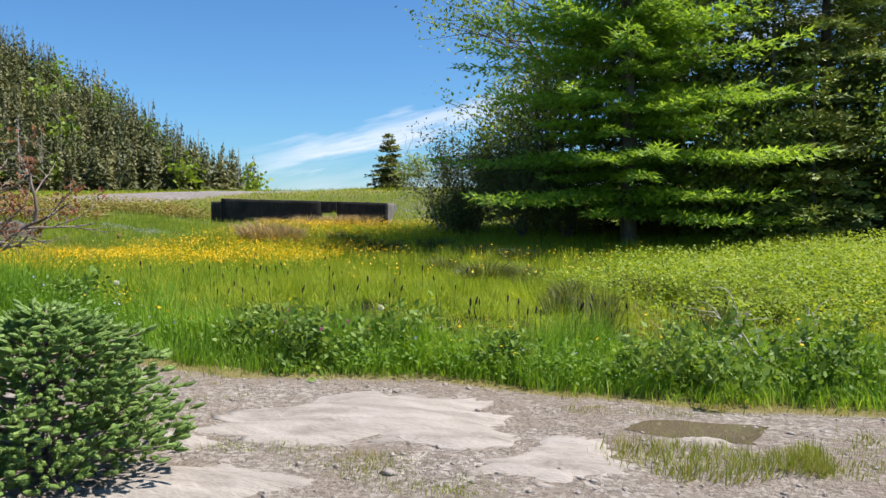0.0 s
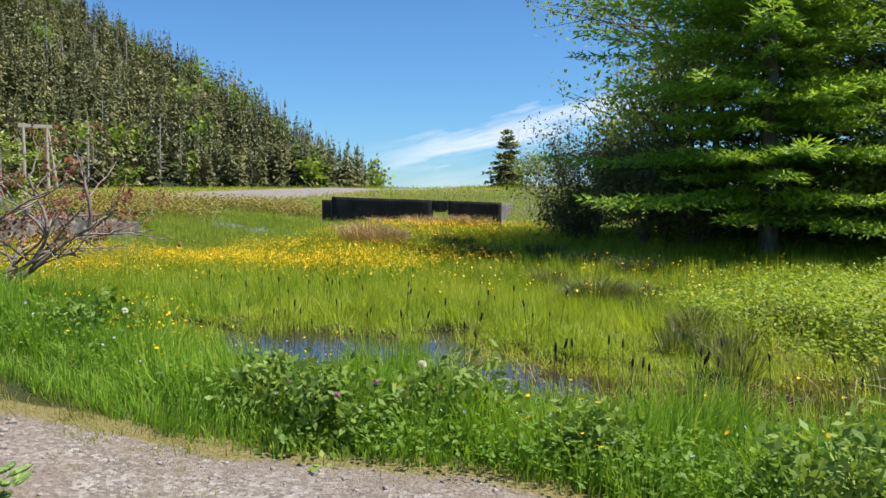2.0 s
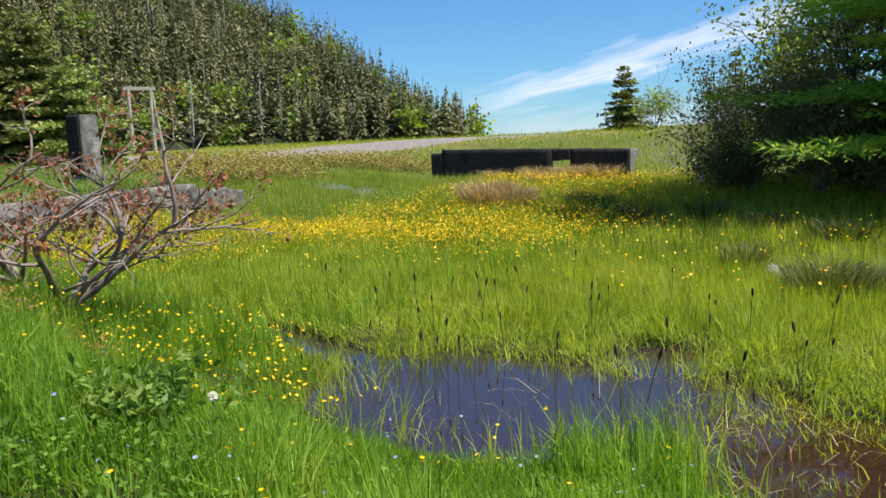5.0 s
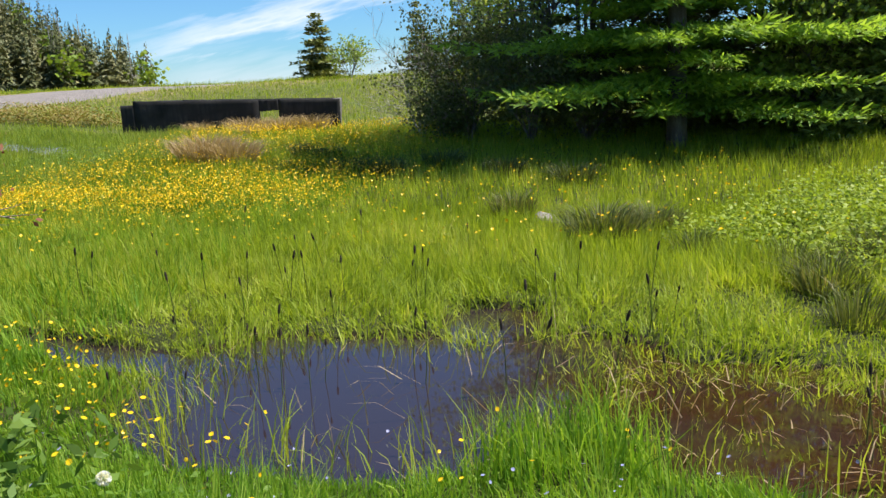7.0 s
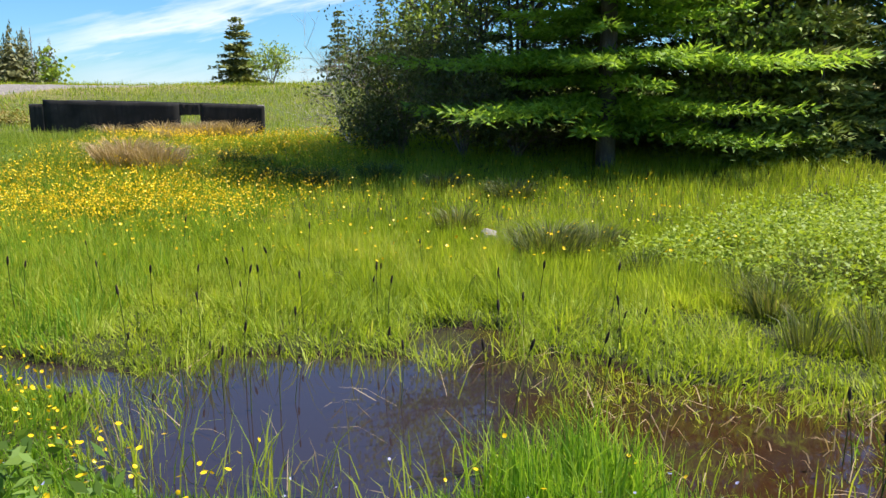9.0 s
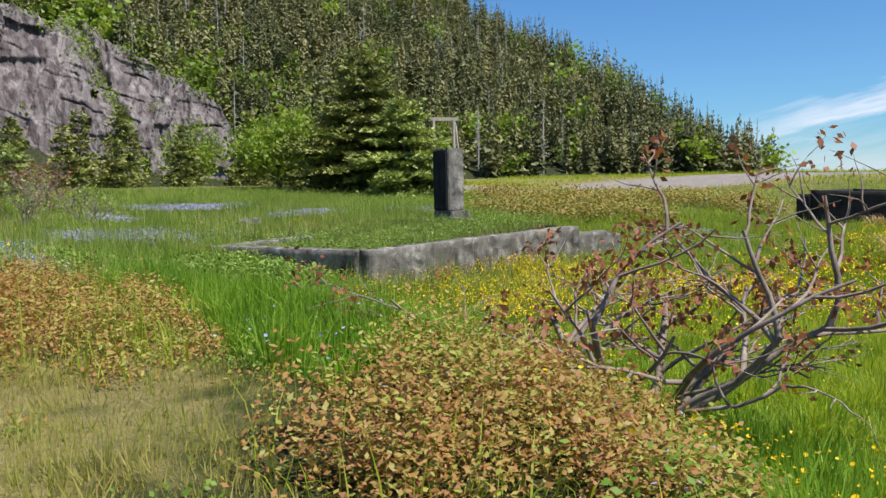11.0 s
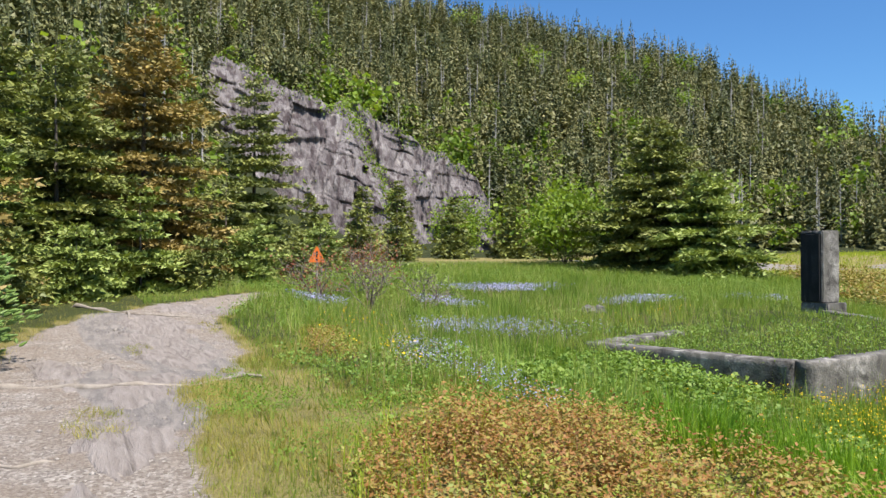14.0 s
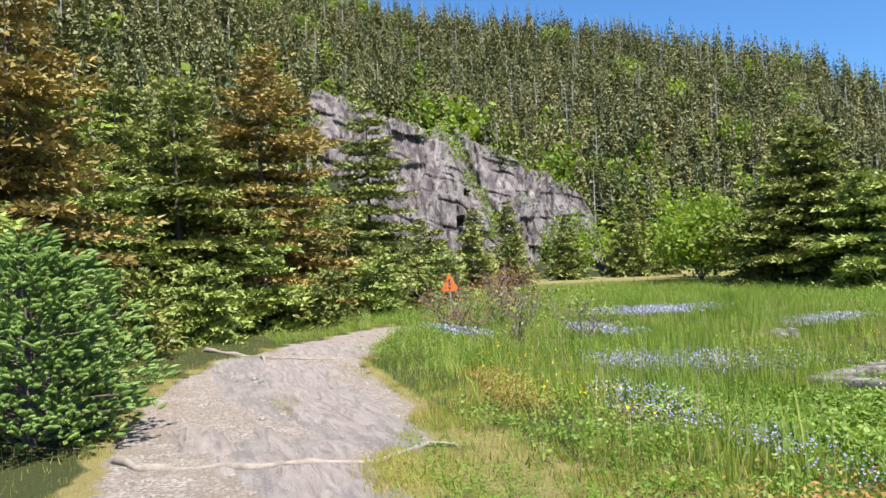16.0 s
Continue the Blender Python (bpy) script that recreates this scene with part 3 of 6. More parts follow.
def slab_block(cx, cy, z, w, d, h, rz, rng):
    """A post or plinth: a box with worn edges."""
    bm = bmesh.new()
    bmesh.ops.create_cube(bm, size=1)
    bmesh.ops.scale(bm, vec=(w, d, h), verts=bm.verts)
    bmesh.ops.bevel(bm, geom=bm.edges[:], offset=0.025, segments=2, affect="EDGES")
    bmesh.ops.subdivide_edges(bm, edges=[e for e in bm.edges if e.calc_length() > 0.3], cuts=4, use_grid_fill=True)
    for v in bm.verts:
        v.co += Vector(rng.normal(0, 0.004, 3))
    bmesh.ops.transform(bm, matrix=pose(cx, cy, z + h / 2, 0, 0, rz), verts=bm.verts)
    return bm


def bm_part(name, bm, mat, parent=None, label=""):
    me = bpy.data.meshes.new(name)
    bm.to_mesh(me)
    bm.free()
    me.materials.append(mat)
    ob = new(name, me)
    if parent is not None:
        ob.parent = parent
    if label:
        ob["label"] = label
    return ob


# ---------- the two concrete ruins ----------
def build_ruins():
    rng = np.random.default_rng(11)
    near = tagged(new("concrete_foundation"), "grey weathered concrete foundation of a lost house, overgrown inside", "ruin")
    c, e, l, b = FND[0], FND[1], (-17.25, 10.2), (-17.76, 12.9)
    for nm, p0, p1, z0, z1, bot, th in (("front_wall", (l[0], l[1] + 0.15), (c[0] - 0.31, c[1] + 0.065), 1.10, 1.14, 0.1, 0.3), ("side_wall", (c[0] - 0.15, c[1] - 0.0), (e[0] - 0.15, e[1]), 1.14, 1.30, 0.0, 0.3),
                                        ("end_wall", (l[0] + 0.1, l[1] + 0.31), b, 1.10, 1.15, 0.5, 0.34), ("back_wall", (e[0] - 0.31, e[1] - 0.15), (-18.1, 17.6), 1.16, 1.40, 0.6, 0.26)):
        V, F = wall_mesh(p0, p1, z0, z1, bot, th, rng)
        mk(nm, V, F, M_CONC, near)
    V, F = wall_mesh((-13.62, 17.46), (-13.72, 19.2), 1.16, 1.04, 0.3, 0.3, rng, 20, 0.03)
    mk("broken_wall", V, F, M_CONC, near, "broken mossy concrete stub")
    post = tagged(new("concrete_pillar"), "tall square concrete pillar, one side coloured dark for shade", "pillar")
    bm_part("shaft", slab_block(-18.58, 18.0, 1.55, 0.62, 0.6, 1.73, 2, rng), M_CONC, post)
    bm_part("plinth", slab_block(-18.52, 18.05, 0.9, 0.74, 0.72, 0.65, 2, rng), M_CONC, post)
    # Thin dark panel: the shade of this side, put in as colour with the stain.
    bm = slab_block(-18.58, 17.69, 1.56, 0.56, 0.05, 1.66, 2, rng)
    bm_part("shaded_face", bm, M_CONC_SHADED, post, "dark panel for the pillar's stained and shaded face")
    far = tagged(new("concrete_basement"), "low dark-stained concrete basement walls in the meadow, shade in their colour", "ruin")
    r = np.array((-7.0, 32.67))
    f, s = np.array((0.97, 0.24)), np.array((-0.24, 0.97))
    gap0, gap1 = r - f * 2.95, r - f * 2.25
    half = s * 0.15
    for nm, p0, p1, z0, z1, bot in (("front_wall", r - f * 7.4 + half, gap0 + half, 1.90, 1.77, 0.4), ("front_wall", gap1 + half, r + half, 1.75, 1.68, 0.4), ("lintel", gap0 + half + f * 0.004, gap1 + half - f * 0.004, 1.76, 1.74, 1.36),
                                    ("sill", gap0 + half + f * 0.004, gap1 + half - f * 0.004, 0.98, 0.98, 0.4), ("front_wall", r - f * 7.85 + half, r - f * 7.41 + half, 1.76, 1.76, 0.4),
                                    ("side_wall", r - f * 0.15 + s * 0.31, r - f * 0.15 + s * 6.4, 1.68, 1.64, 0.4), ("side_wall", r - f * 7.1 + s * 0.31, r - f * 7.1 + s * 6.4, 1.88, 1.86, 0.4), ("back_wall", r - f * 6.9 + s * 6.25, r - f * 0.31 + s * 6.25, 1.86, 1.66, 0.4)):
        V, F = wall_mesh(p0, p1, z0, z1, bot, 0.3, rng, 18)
        # Only the right side wall gets pale concrete, copying its sunlight; others carry shade.
        mk(nm, V, F, M_CONC if nm == "side_wall" and z0 < 1.7 else M_CONC_SHADED, far, "end wall in paler concrete for its sunlight" if nm == "side_wall" and z0 < 1.7 else "")


build_ruins()


def build_timber_frame():
    """Two weathered poles with a crossbeam and a raking brace, by the edge of the wood."""
    L0, R0 = np.array((-52.33, 45.97)), np.array((-51.38, 47.38))
    d = (R0 - L0) / np.linalg.norm(R0 - L0)
    zg = float(height(L0[0], L0[1])) - 0.2
    th = tagged(new("timber_frame"), "grey weathered timber goalpost frame beside the wood", "wooden frame")
    rng = np.random.default_rng(5)
    for nm, a, b, w in (("post", (*L0, zg), (*L0, 7.75), 0.15), ("post", (*R0, zg), (*R0, 7.75), 0.15), ("brace", (*(R0 + d * 0.75), zg), (*(R0 + d * 0.08), 7.5), 0.10)):
        a, b = np.array(a), np.array(b)
        t = np.linspace(0, 1, 7)[:, None]
        V, F = tube(a + (b - a) * t + rng.normal(0, 0.01, (7, 3)), [w, w, w, w * 0.95, w * 0.92, w * 0.9, w * 0.86], 8)
        mk(nm, V, F, M_TIMBER, th, smooth=True)
    bm = slab_block(0, 0, 0, 2.5, 0.2, 0.3, 0, rng)
    mid = (L0 + R0) / 2
    bmesh.ops.transform(bm, matrix=pose(mid[0], mid[1], 7.55, 0, 0, math.degrees(math.atan2(d[1], d[0]))), verts=bm.verts)
    bm_part("crossbeam", bm, M_TIMBER, th)


build_timber_frame()


# ---------- the cliff ----------
def build_cliff():
    nu, nv = 300, 170
    az = np.linspace(62.7, 86.4, nu)[:, None]
    v = np.linspace(0, 1, nv)[None, :]
    top = np.interp(az, C_AZ, C_Z)
    top = top + 0.7 * fbm(az * 1.1, az * 0 + 3, 5) + 0.5 * fbm(az * 4.0, az * 0 + 8, 6)
    z = 0.5 + (top - 0.5) * v
    u = az * 1.62
    w1, w2 = 1.6 * fbm(u * 0.12, z * 0.12, 61), 1.4 * fbm(u * 0.15, z * 0.1, 62)

    def block(su, sz, seed, lean, dip):
        """Offsets of jointed blocks: one for each leaning cell."""
        a_, b_ = np.floor((u + lean * z + w1) / su), np.floor((z + w2 - dip * u) / sz)
        n = (a_.astype(np.int64) * 73856093 ^ b_.astype(np.int64) * 19349663 ^ seed) & 0xFFFF
        return (n * 40503 & 0xFFFF) / 32767.5 - 1

    def joint(period, lean, seed, width):
        """Cracks along leaning joints: they wander, and break off and start again."""
        q = (u + lean * z + 0.6 * w1 + 0.55 * period * fbm(u * 0.22, z * 0.09, seed)) / period
        on = np.clip(0.1 + 1.9 * fbm(u * 0.35, z * 0.16, seed + 40), 0, 1)
        return on * np.exp(-((q - np.floor(q) - 0.5) * period / width) ** 2)
    run = 72.9 - 0.24 * (16 - z) + 0.35 * fbm(z * 0.3, z * 0 + 2, 70)
    gully = np.exp(-((az - run) / 0.55) ** 2)
    right = S(run - az, -0.3, 0.6)
    ledge = S(z + 0.25 * w2, 16.2, 16.9) * S(az, 75.2, 76.5) * (1 - S(az, 79.8, 80.6))
    cave = 0.8 * np.exp(-((az - 67.6) / 0.45) ** 2 - ((z - 3.6) / 1.6) ** 2)
    for ca, cz, cu, ch in ((73.5, 9.4, 0.28, 0.6), (72.9, 12.9, 0.2, 0.45)):
        cave = cave + 0.7 * (np.abs(az - ca + 0.05 * (z - cz)) < cu) * (np.abs(z - cz) < ch)
    r = 88 + 14 * (z / 25) ** 1.25 + 2.4 * fbm(u * 0.11 + 0.04 * z, z * 0.06, 63) + 2.6 * right - 0.7 * ledge + 0.55 * block(4.3, 5.5, 5, 0.12, 0.30) + 0.28 * block(1.7, 3.4, 9, 0.2, 0.30)
    r = r + 0.9 * joint(3.9, 0.10, 64, 0.16) + 0.55 * joint(1.6, 0.05, 65, 0.10) + 0.9 * joint(7.5, -2.2, 66, 0.22) + 0.5 * fbm(u * 0.7 + 0.1 * z, z * 0.16, 67, 5) + 0.34 * fbm(u * 2.4, z * 0.8, 68, 4)
    r = r + 1.8 * gully + 3.0 * cave
    a = np.radians(az)
    V = np.stack([HILL_C[0] - r * np.sin(a), HILL_C[1] + r * np.cos(a), z + 0 * r], -1).reshape(-1, 3)
    i, j = np.meshgrid(np.arange(nu - 1), np.arange(nv - 1), indexing="ij")
    F = np.stack([i * nv + j, i * nv + j + 1, (i + 1) * nv + j + 1, (i + 1) * nv + j], -1).reshape(-1, 4)
    rng = np.random.default_rng(88)
    spot = ((gully > 0.25) | ((fbm(u * 0.2, z * 0.35 - 0.1 * u, 90) > 0.5) & (z > 6)) | (v > 0.96)).reshape(-1)
    c = V[spot][rng.integers(0, int(spot.sum()), 240)]
    L, FL, R = leaf_cloud(c, 5200, 0.22, rng, 0.5, 1.6)
    tagged(mk("ledge_scrub", L, FL, M_FOREST_LEAF, rnd=R), "green scrub growing on the cliff's ledges", "scrub", kind="stuff")
    return tagged(mk("cliff", V, F, M_CLIFF), "steep grey cracked rock cliff at the foot of the wooded hill", "cliff", kind="structure")


# ---------- trees ----------
def needle_crown(h, r, rng, low=0.05, levels=3.2, per=7, droop=0.25, twig=0.24, fat=0.06, lift=0.25, power=0.8, step=0.17, plume=0.24, flat=0.6, ragged=0.25, hang=0.25, dense=0.3):
    """A conifer's crown: whorls of boughs, each with side twigs that carry many small slivers of needles."""
    P, D, Ln, W, R = [], [], [], [], []
    n = max(6, int(h * levels))
    for k in range(n):
        f = min(max(low + (1 - low) * (k + rng.uniform(-0.4, 0.4)) / n, low), 0.992)
        L = r * ((1 - f) ** power) * rng.uniform(1 - ragged, 1 + 0.5 * ragged) + 0.06
        for b in range(max(4, int(round(per * (0.5 + 0.5 * (1 - f)))))):
            a = rng.uniform(0, 2 * np.pi)
            Lb = L * rng.uniform(0.55, 1.12)
            tone = rng.uniform(0, 1)
            m = max(2, int(Lb / step))
            sb = (np.arange(m) + rng.uniform(0, 1, m)) / m
            sb = sb[sb > 0.1] if m > 3 else sb
            up = lift * (2 * f - 1) * Lb
            for side in (-1, 1, 0):
                Lt = Lb * plume * (1.15 - sb) * rng.uniform(0.7, 1.2, len(sb)) + twig * 0.35
                if side == 0:
                    Lt = np.full(len(sb), twig * 0.3)
                q = np.maximum(2, np.round(Lt / (twig * dense)).astype(int))
                s1 = np.repeat(sb, q)
                t1 = rng.uniform(0, 1, len(s1)) * np.repeat(Lt, q)
                ang = a + side * rng.uniform(0.65, 1.15, len(s1))
                x = s1 * Lb * math.cos(a) + t1 * np.cos(ang)
                y = s1 * Lb * math.sin(a) + t1 * np.sin(ang)
                z = f * h + up * s1 - droop * Lb * s1 ** 2 + 0.10 * Lb * s1 ** 4 - hang * t1 + rng.normal(0, 0.03, len(s1))
                an2 = ang + rng.normal(0, 0.55, len(s1))
                P.append(np.stack([x, y, z], -1))
                D.append(np.stack([np.cos(an2), np.sin(an2), rng.uniform(-0.6, 0.7, len(s1))], -1))
                Ln.append(twig * rng.uniform(0.6, 1.3, len(s1)) * (0.6 + 0.4 * min(1, Lb)))
                W.append(fat * rng.uniform(0.6, 1.4, len(s1)))
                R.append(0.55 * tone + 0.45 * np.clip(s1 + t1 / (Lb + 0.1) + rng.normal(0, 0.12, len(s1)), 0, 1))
    P, D, Ln, W, R = np.concatenate(P), np.concatenate(D), np.concatenate(Ln), np.concatenate(W), np.concatenate(R)
    D /= np.linalg.norm(D, axis=1)[:, None]
    side = np.cross(D, rng.normal(0, flat * 1.5, D.shape) + (0, 0, 1))
    side /= np.linalg.norm(side, axis=1)[:, None] + 1e-9
    mid = P + D * (Ln * 0.25)[:, None]
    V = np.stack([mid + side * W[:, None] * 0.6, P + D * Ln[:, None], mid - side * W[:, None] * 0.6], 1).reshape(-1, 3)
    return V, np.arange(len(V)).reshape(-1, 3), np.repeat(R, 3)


def brush_crown(h, r, rng, shoots, length, needle):
    """A low spruce seen close: stout shoots like bottle brushes, thick with needles all round, on upswept twigs."""
    n = shoots
    a, f = rng.uniform(0, 2 * np.pi, n), rng.uniform(0.04, 1.0, n) ** 1.15
    lay = np.round(f * 9 + rng.normal(0, 0.25, n)) / 9
    bough = np.round(a * 2.2 + lay * 3.3) / 2.2 - lay * 1.5
    a = bough + rng.normal(0, 0.17, n)
    rad = r * np.sqrt(np.clip(1.05 - np.clip(lay, 0, 1) ** 2, 0, 1)) * (0.8 + 0.25 * np.sin(bough * 7.3)) * rng.uniform(0.15, 1, n) ** 0.4
    C = np.stack([np.cos(a) * rad, np.sin(a) * rad, np.clip(lay, 0.02, 1) * h * 0.93 + 0.16 * rad + rng.normal(0, 0.03 * h, n)], -1)
    ad = a + rng.normal(0, 0.6, n)
    D = np.stack([np.cos(ad), np.sin(ad), rng.uniform(0.0, 0.7, n)], -1)
    D /= np.linalg.norm(D, axis=1)[:, None]
    U = np.cross(D, rng.normal(0, 1, D.shape))
    U /= np.linalg.norm(U, axis=1)[:, None]
    Wv = np.cross(D, U)
    k = 26
    L = length * rng.uniform(0.6, 1.35, n)
    t = np.tile(np.linspace(0.05, 1.0, k), (n, 1)) + rng.uniform(-0.02, 0.02, (n, k))
    q = np.arange(k)[None] * 2.4 + rng.uniform(0, 6.28, (n, 1))
    out = U[:, None] * np.cos(q)[..., None] + Wv[:, None] * np.sin(q)[..., None]
    base = C[:, None] + D[:, None] * (L[:, None] * t)[..., None]
    ln = needle * rng.uniform(0.8, 1.2, (n, k)) * (1 - 0.45 * t ** 4)
    tip = base + (out * 0.8 + D[:, None] * 0.75) * ln[..., None]
    wd = np.cross(out, D[:, None]) * (needle * 0.27)
    V = np.stack([base + wd, base - wd, tip], 2).reshape(-1, 3)
    # the dense inner needles of a shoot, as a six-sided spindle
    g = np.arange(7) * np.pi / 3
    ring = U[:, None] * np.cos(g)[None, :, None] + Wv[:, None] * np.sin(g)[None, :, None]
    b0, b1 = C[:, None] + 0 * ring, (C + D * (L * 1.12)[:, None])[:, None] + 0 * ring
    m0 = (C + D * (L * 0.4)[:, None])[:, None] + ring * needle * 0.62
    m1 = (C + D * (L * 0.85)[:, None])[:, None] + ring * needle * 0.5
    tri = []
    for p0, p1, p2 in ((b0[:, :6], m0[:, :6], m0[:, 1:]), (m0[:, :6], m1[:, :6], m1[:, 1:]), (m0[:, :6], m1[:, 1:], m0[:, 1:]), (m1[:, :6], b1[:, :6], m1[:, 1:])):
        tri.append(np.stack([p0, p1, p2], 2).reshape(-1, 3))
    tone = rng.uniform(0.12, 0.6, (n, 1))
    R = np.clip(tone + 0.5 * t * (rng.uniform(0, 1, (n, 1)) > 0.35), 0, 1)
    R = np.concatenate([np.repeat(R.ravel(), 3)] + [np.repeat(tone.ravel(), 18)] * 4)
    V = np.concatenate([V] + tri)
    return V, np.arange(len(V)).reshape(-1, 3), R, C, D, L


def brush_spruce(x, y, h, r, label, seed, shoots, length, needle, group):
    rng = np.random.default_rng(seed)
    th = root_at("spruce", x, y, float(height(x, y)) - 0.03, label, "spruce", group)
    V, F = tube([(0, 0, -0.05), (0.02, 0.01, h * 0.5), (0, 0, h * 0.95)], [0.03 * h + 0.01, 0.02 * h + 0.006, 0.006], 8)
    mk("trunk", V, F, M_BARK, th, smooth=True)
    V, F, R, C, D, L = brush_crown(h, r, rng, shoots, length, needle)
    mk("crown", V, F, M_SPRUCE_BRUSH, th, rnd=R)
    ch = []
    for i in range(0, len(C), 14):
        c = C[i]
        ch.append(tube([(0, 0, max(0.02, c[2] - 0.25 * math.hypot(c[0], c[1]))), tuple(c * (0.55, 0.55, 1) - (0, 0, 0.05)), tuple(c), tuple(c + D[i] * L[i] * 0.9)], [0.007, 0.005, 0.004, 0.002], 4))
    V, F = join(ch)
    mk("branch_frame", V, F, M_SHRUBBARK, th)
    return th


def conifer(name, x, y, h, r, label, seed, mat=None, category="spruce", group="", trunk_mat=None, **kw):
    rng = np.random.default_rng(seed)
    zg = float(height(x, y)) - 0.05
    th = root_at(name, x, y, zg, label, category, group)
    t = np.linspace(0, 1, 9)
    tw = max(0.03, h * 0.014)
    pts = np.stack([0.02 * h * np.sin(t * 3 + seed) * 0.3, 0.02 * h * np.cos(t * 2 + seed) * 0.3 - 0.006 * h, t * h * 0.985], -1)
    V, F = tube(pts, tw * (1 - t * 0.93), 8)
    trunk = mk("trunk", V, F, trunk_mat or M_BARK, th, smooth=True)
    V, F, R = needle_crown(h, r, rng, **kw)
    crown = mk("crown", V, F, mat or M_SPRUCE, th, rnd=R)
    return th


def limb_tree(h, r, rng, stems=3, levels=3, kids=4, base_r=0.06, gnarl=0.18, rise=0.6, fork=(0.25, 1.0)):
    """Branching stems: tubes, and the points near their ends where leaves hang."""
    chunks, tips = [], []

    def grow(p, d, length, rad, lev):
        n = 6
        pts = [p]
        dd = d.copy()
        for i in range(n - 1):
            dd = dd + rng.normal(0, gnarl, 3) * 0.5 + np.array([0, 0, 0.06 * rise])
            dd /= np.linalg.norm(dd)
            pts.append(pts[-1] + dd * length / (n - 1))
        pts = np.array(pts)
        chunks.append(tube(pts, rad * np.linspace(1, 0.45 if lev < levels else 0.2, n), 6 if lev < 2 else 4))
        if lev >= levels - 1:
            for i in range(2, n):
                tips.append((pts[i], dd.copy()))
        if lev < levels:
            for k in range(kids):
                f = rng.uniform(*fork)
                i = min(n - 2, int(f * (n - 1)))
                base = pts[i] + (pts[i + 1] - pts[i]) * (f * (n - 1) - i)
                q = rng.normal(0, 1, 3)
                q -= dd * (q @ dd)
                q /= np.linalg.norm(q)
                nd = dd * rng.uniform(0.55, 0.95) + q * rng.uniform(0.5, 0.9)
                nd[2] = nd[2] * 0.8 + 0.12 * rise
                nd /= np.linalg.norm(nd)
                grow(base, nd, length * rng.uniform(0.5, 0.75), rad * 0.55, lev + 1)
    for k in range(stems):
        a = 2 * np.pi * (k + rng.uniform(-0.3, 0.3)) / stems
        out = r / h * rng.uniform(0.5, 1.0)
        d = np.array([math.cos(a) * out, math.sin(a) * out, 1.0])
        d /= np.linalg.norm(d)
        grow(np.array([math.cos(a), math.sin(a), 0]) * base_r * 0.8, d, h * rng.uniform(0.5, 0.68), base_r * rng.uniform(0.75, 1.1), 0)
    V, F = join(chunks)
    return V, F, tips


def leaf_cloud(centres, n, size, rng, scatter=0.25, long=1.5, hang=0.0):
    """Single leaves (two triangles folded on the midrib) scattered about the twigs."""
    C = np.asarray(centres)
    idx = rng.integers(0, len(C), n)
    P = C[idx] + rng.normal(0, scatter, (n, 3))
    D = rng.normal(0, 1, (n, 3))
    D[:, 2] -= hang
    D /= np.linalg.norm(D, axis=1)[:, None]
    Sd = np.cross(D, rng.normal(0, 1, (n, 3)))
    Sd /= np.linalg.norm(Sd, axis=1)[:, None] + 1e-9
    sz = size * rng.uniform(0.6, 1.35, n)[:, None]
    V = np.stack([P, P + D * sz * long * 0.45 + Sd * sz * 0.5, P + D * sz * long, P + D * sz * long * 0.45 - Sd * sz * 0.5], 1).reshape(-1, 3)
    o = np.arange(n)[:, None] * 4
    F = np.concatenate([o + [0, 1, 2], o + [0, 2, 3]])
    return V, F, np.repeat((idx * 0.618) % 1.0, 4)


def broadleaf(name, x, y, h, r, label, seed, leaves=5000, size=0.09, mat=None, bark=None, category="tree", group="", scatter=0.22, long=1.5, **kw):
    rng = np.random.default_rng(seed)
    th = root_at(name, x, y, float(height(x, y)) - 0.04, label, category, group)
    V, F, tips = limb_tree(h, r, rng, **kw)
    mk("branch_frame", V, F, bark or M_BARK, th, smooth=True)
    if leaves:
        pts = np.array([p for p, _ in tips])
        V, F, R = leaf_cloud(pts, leaves, size, rng, scatter, long)
        mk("crown", V, F, mat or M_LEAF, th, rnd=R)
    return th


build_cliff()


def alder_bush(x, y, h, r, seed, n):
    """A dense bush leafy down to the ground, with a lumpy outline."""
    rng = np.random.default_rng(seed)
    th = root_at("alder_bush", x, y, float(height(x, y)) - 0.04, "dense grey-green alder bush at the wood's edge", "bush", "alder bushes")
    V, F, tips = limb_tree(h, r, rng, stems=9, levels=2, kids=4, base_r=0.035, rise=0.3)
    mk("branch_frame", V, F, M_SHRUBBARK, th, smooth=True)
    q = rng.normal(0, 1, (170, 3))
    q /= np.linalg.norm(q, axis=1)[:, None]
    c = q * (rng.uniform(0.45, 1.05, 170) ** 0.6)[:, None] * (r, r, h * 0.52) + (0, 0, h * 0.5)
    c[:, 2] = np.maximum(c[:, 2], 0.12)
    V, F, R = leaf_cloud(np.concatenate([c, np.array([p for p, _ in tips])]), n, 0.055, rng, 0.2, 1.5)
    mk("crown", V, F, M_ALDER, th, rnd=R)


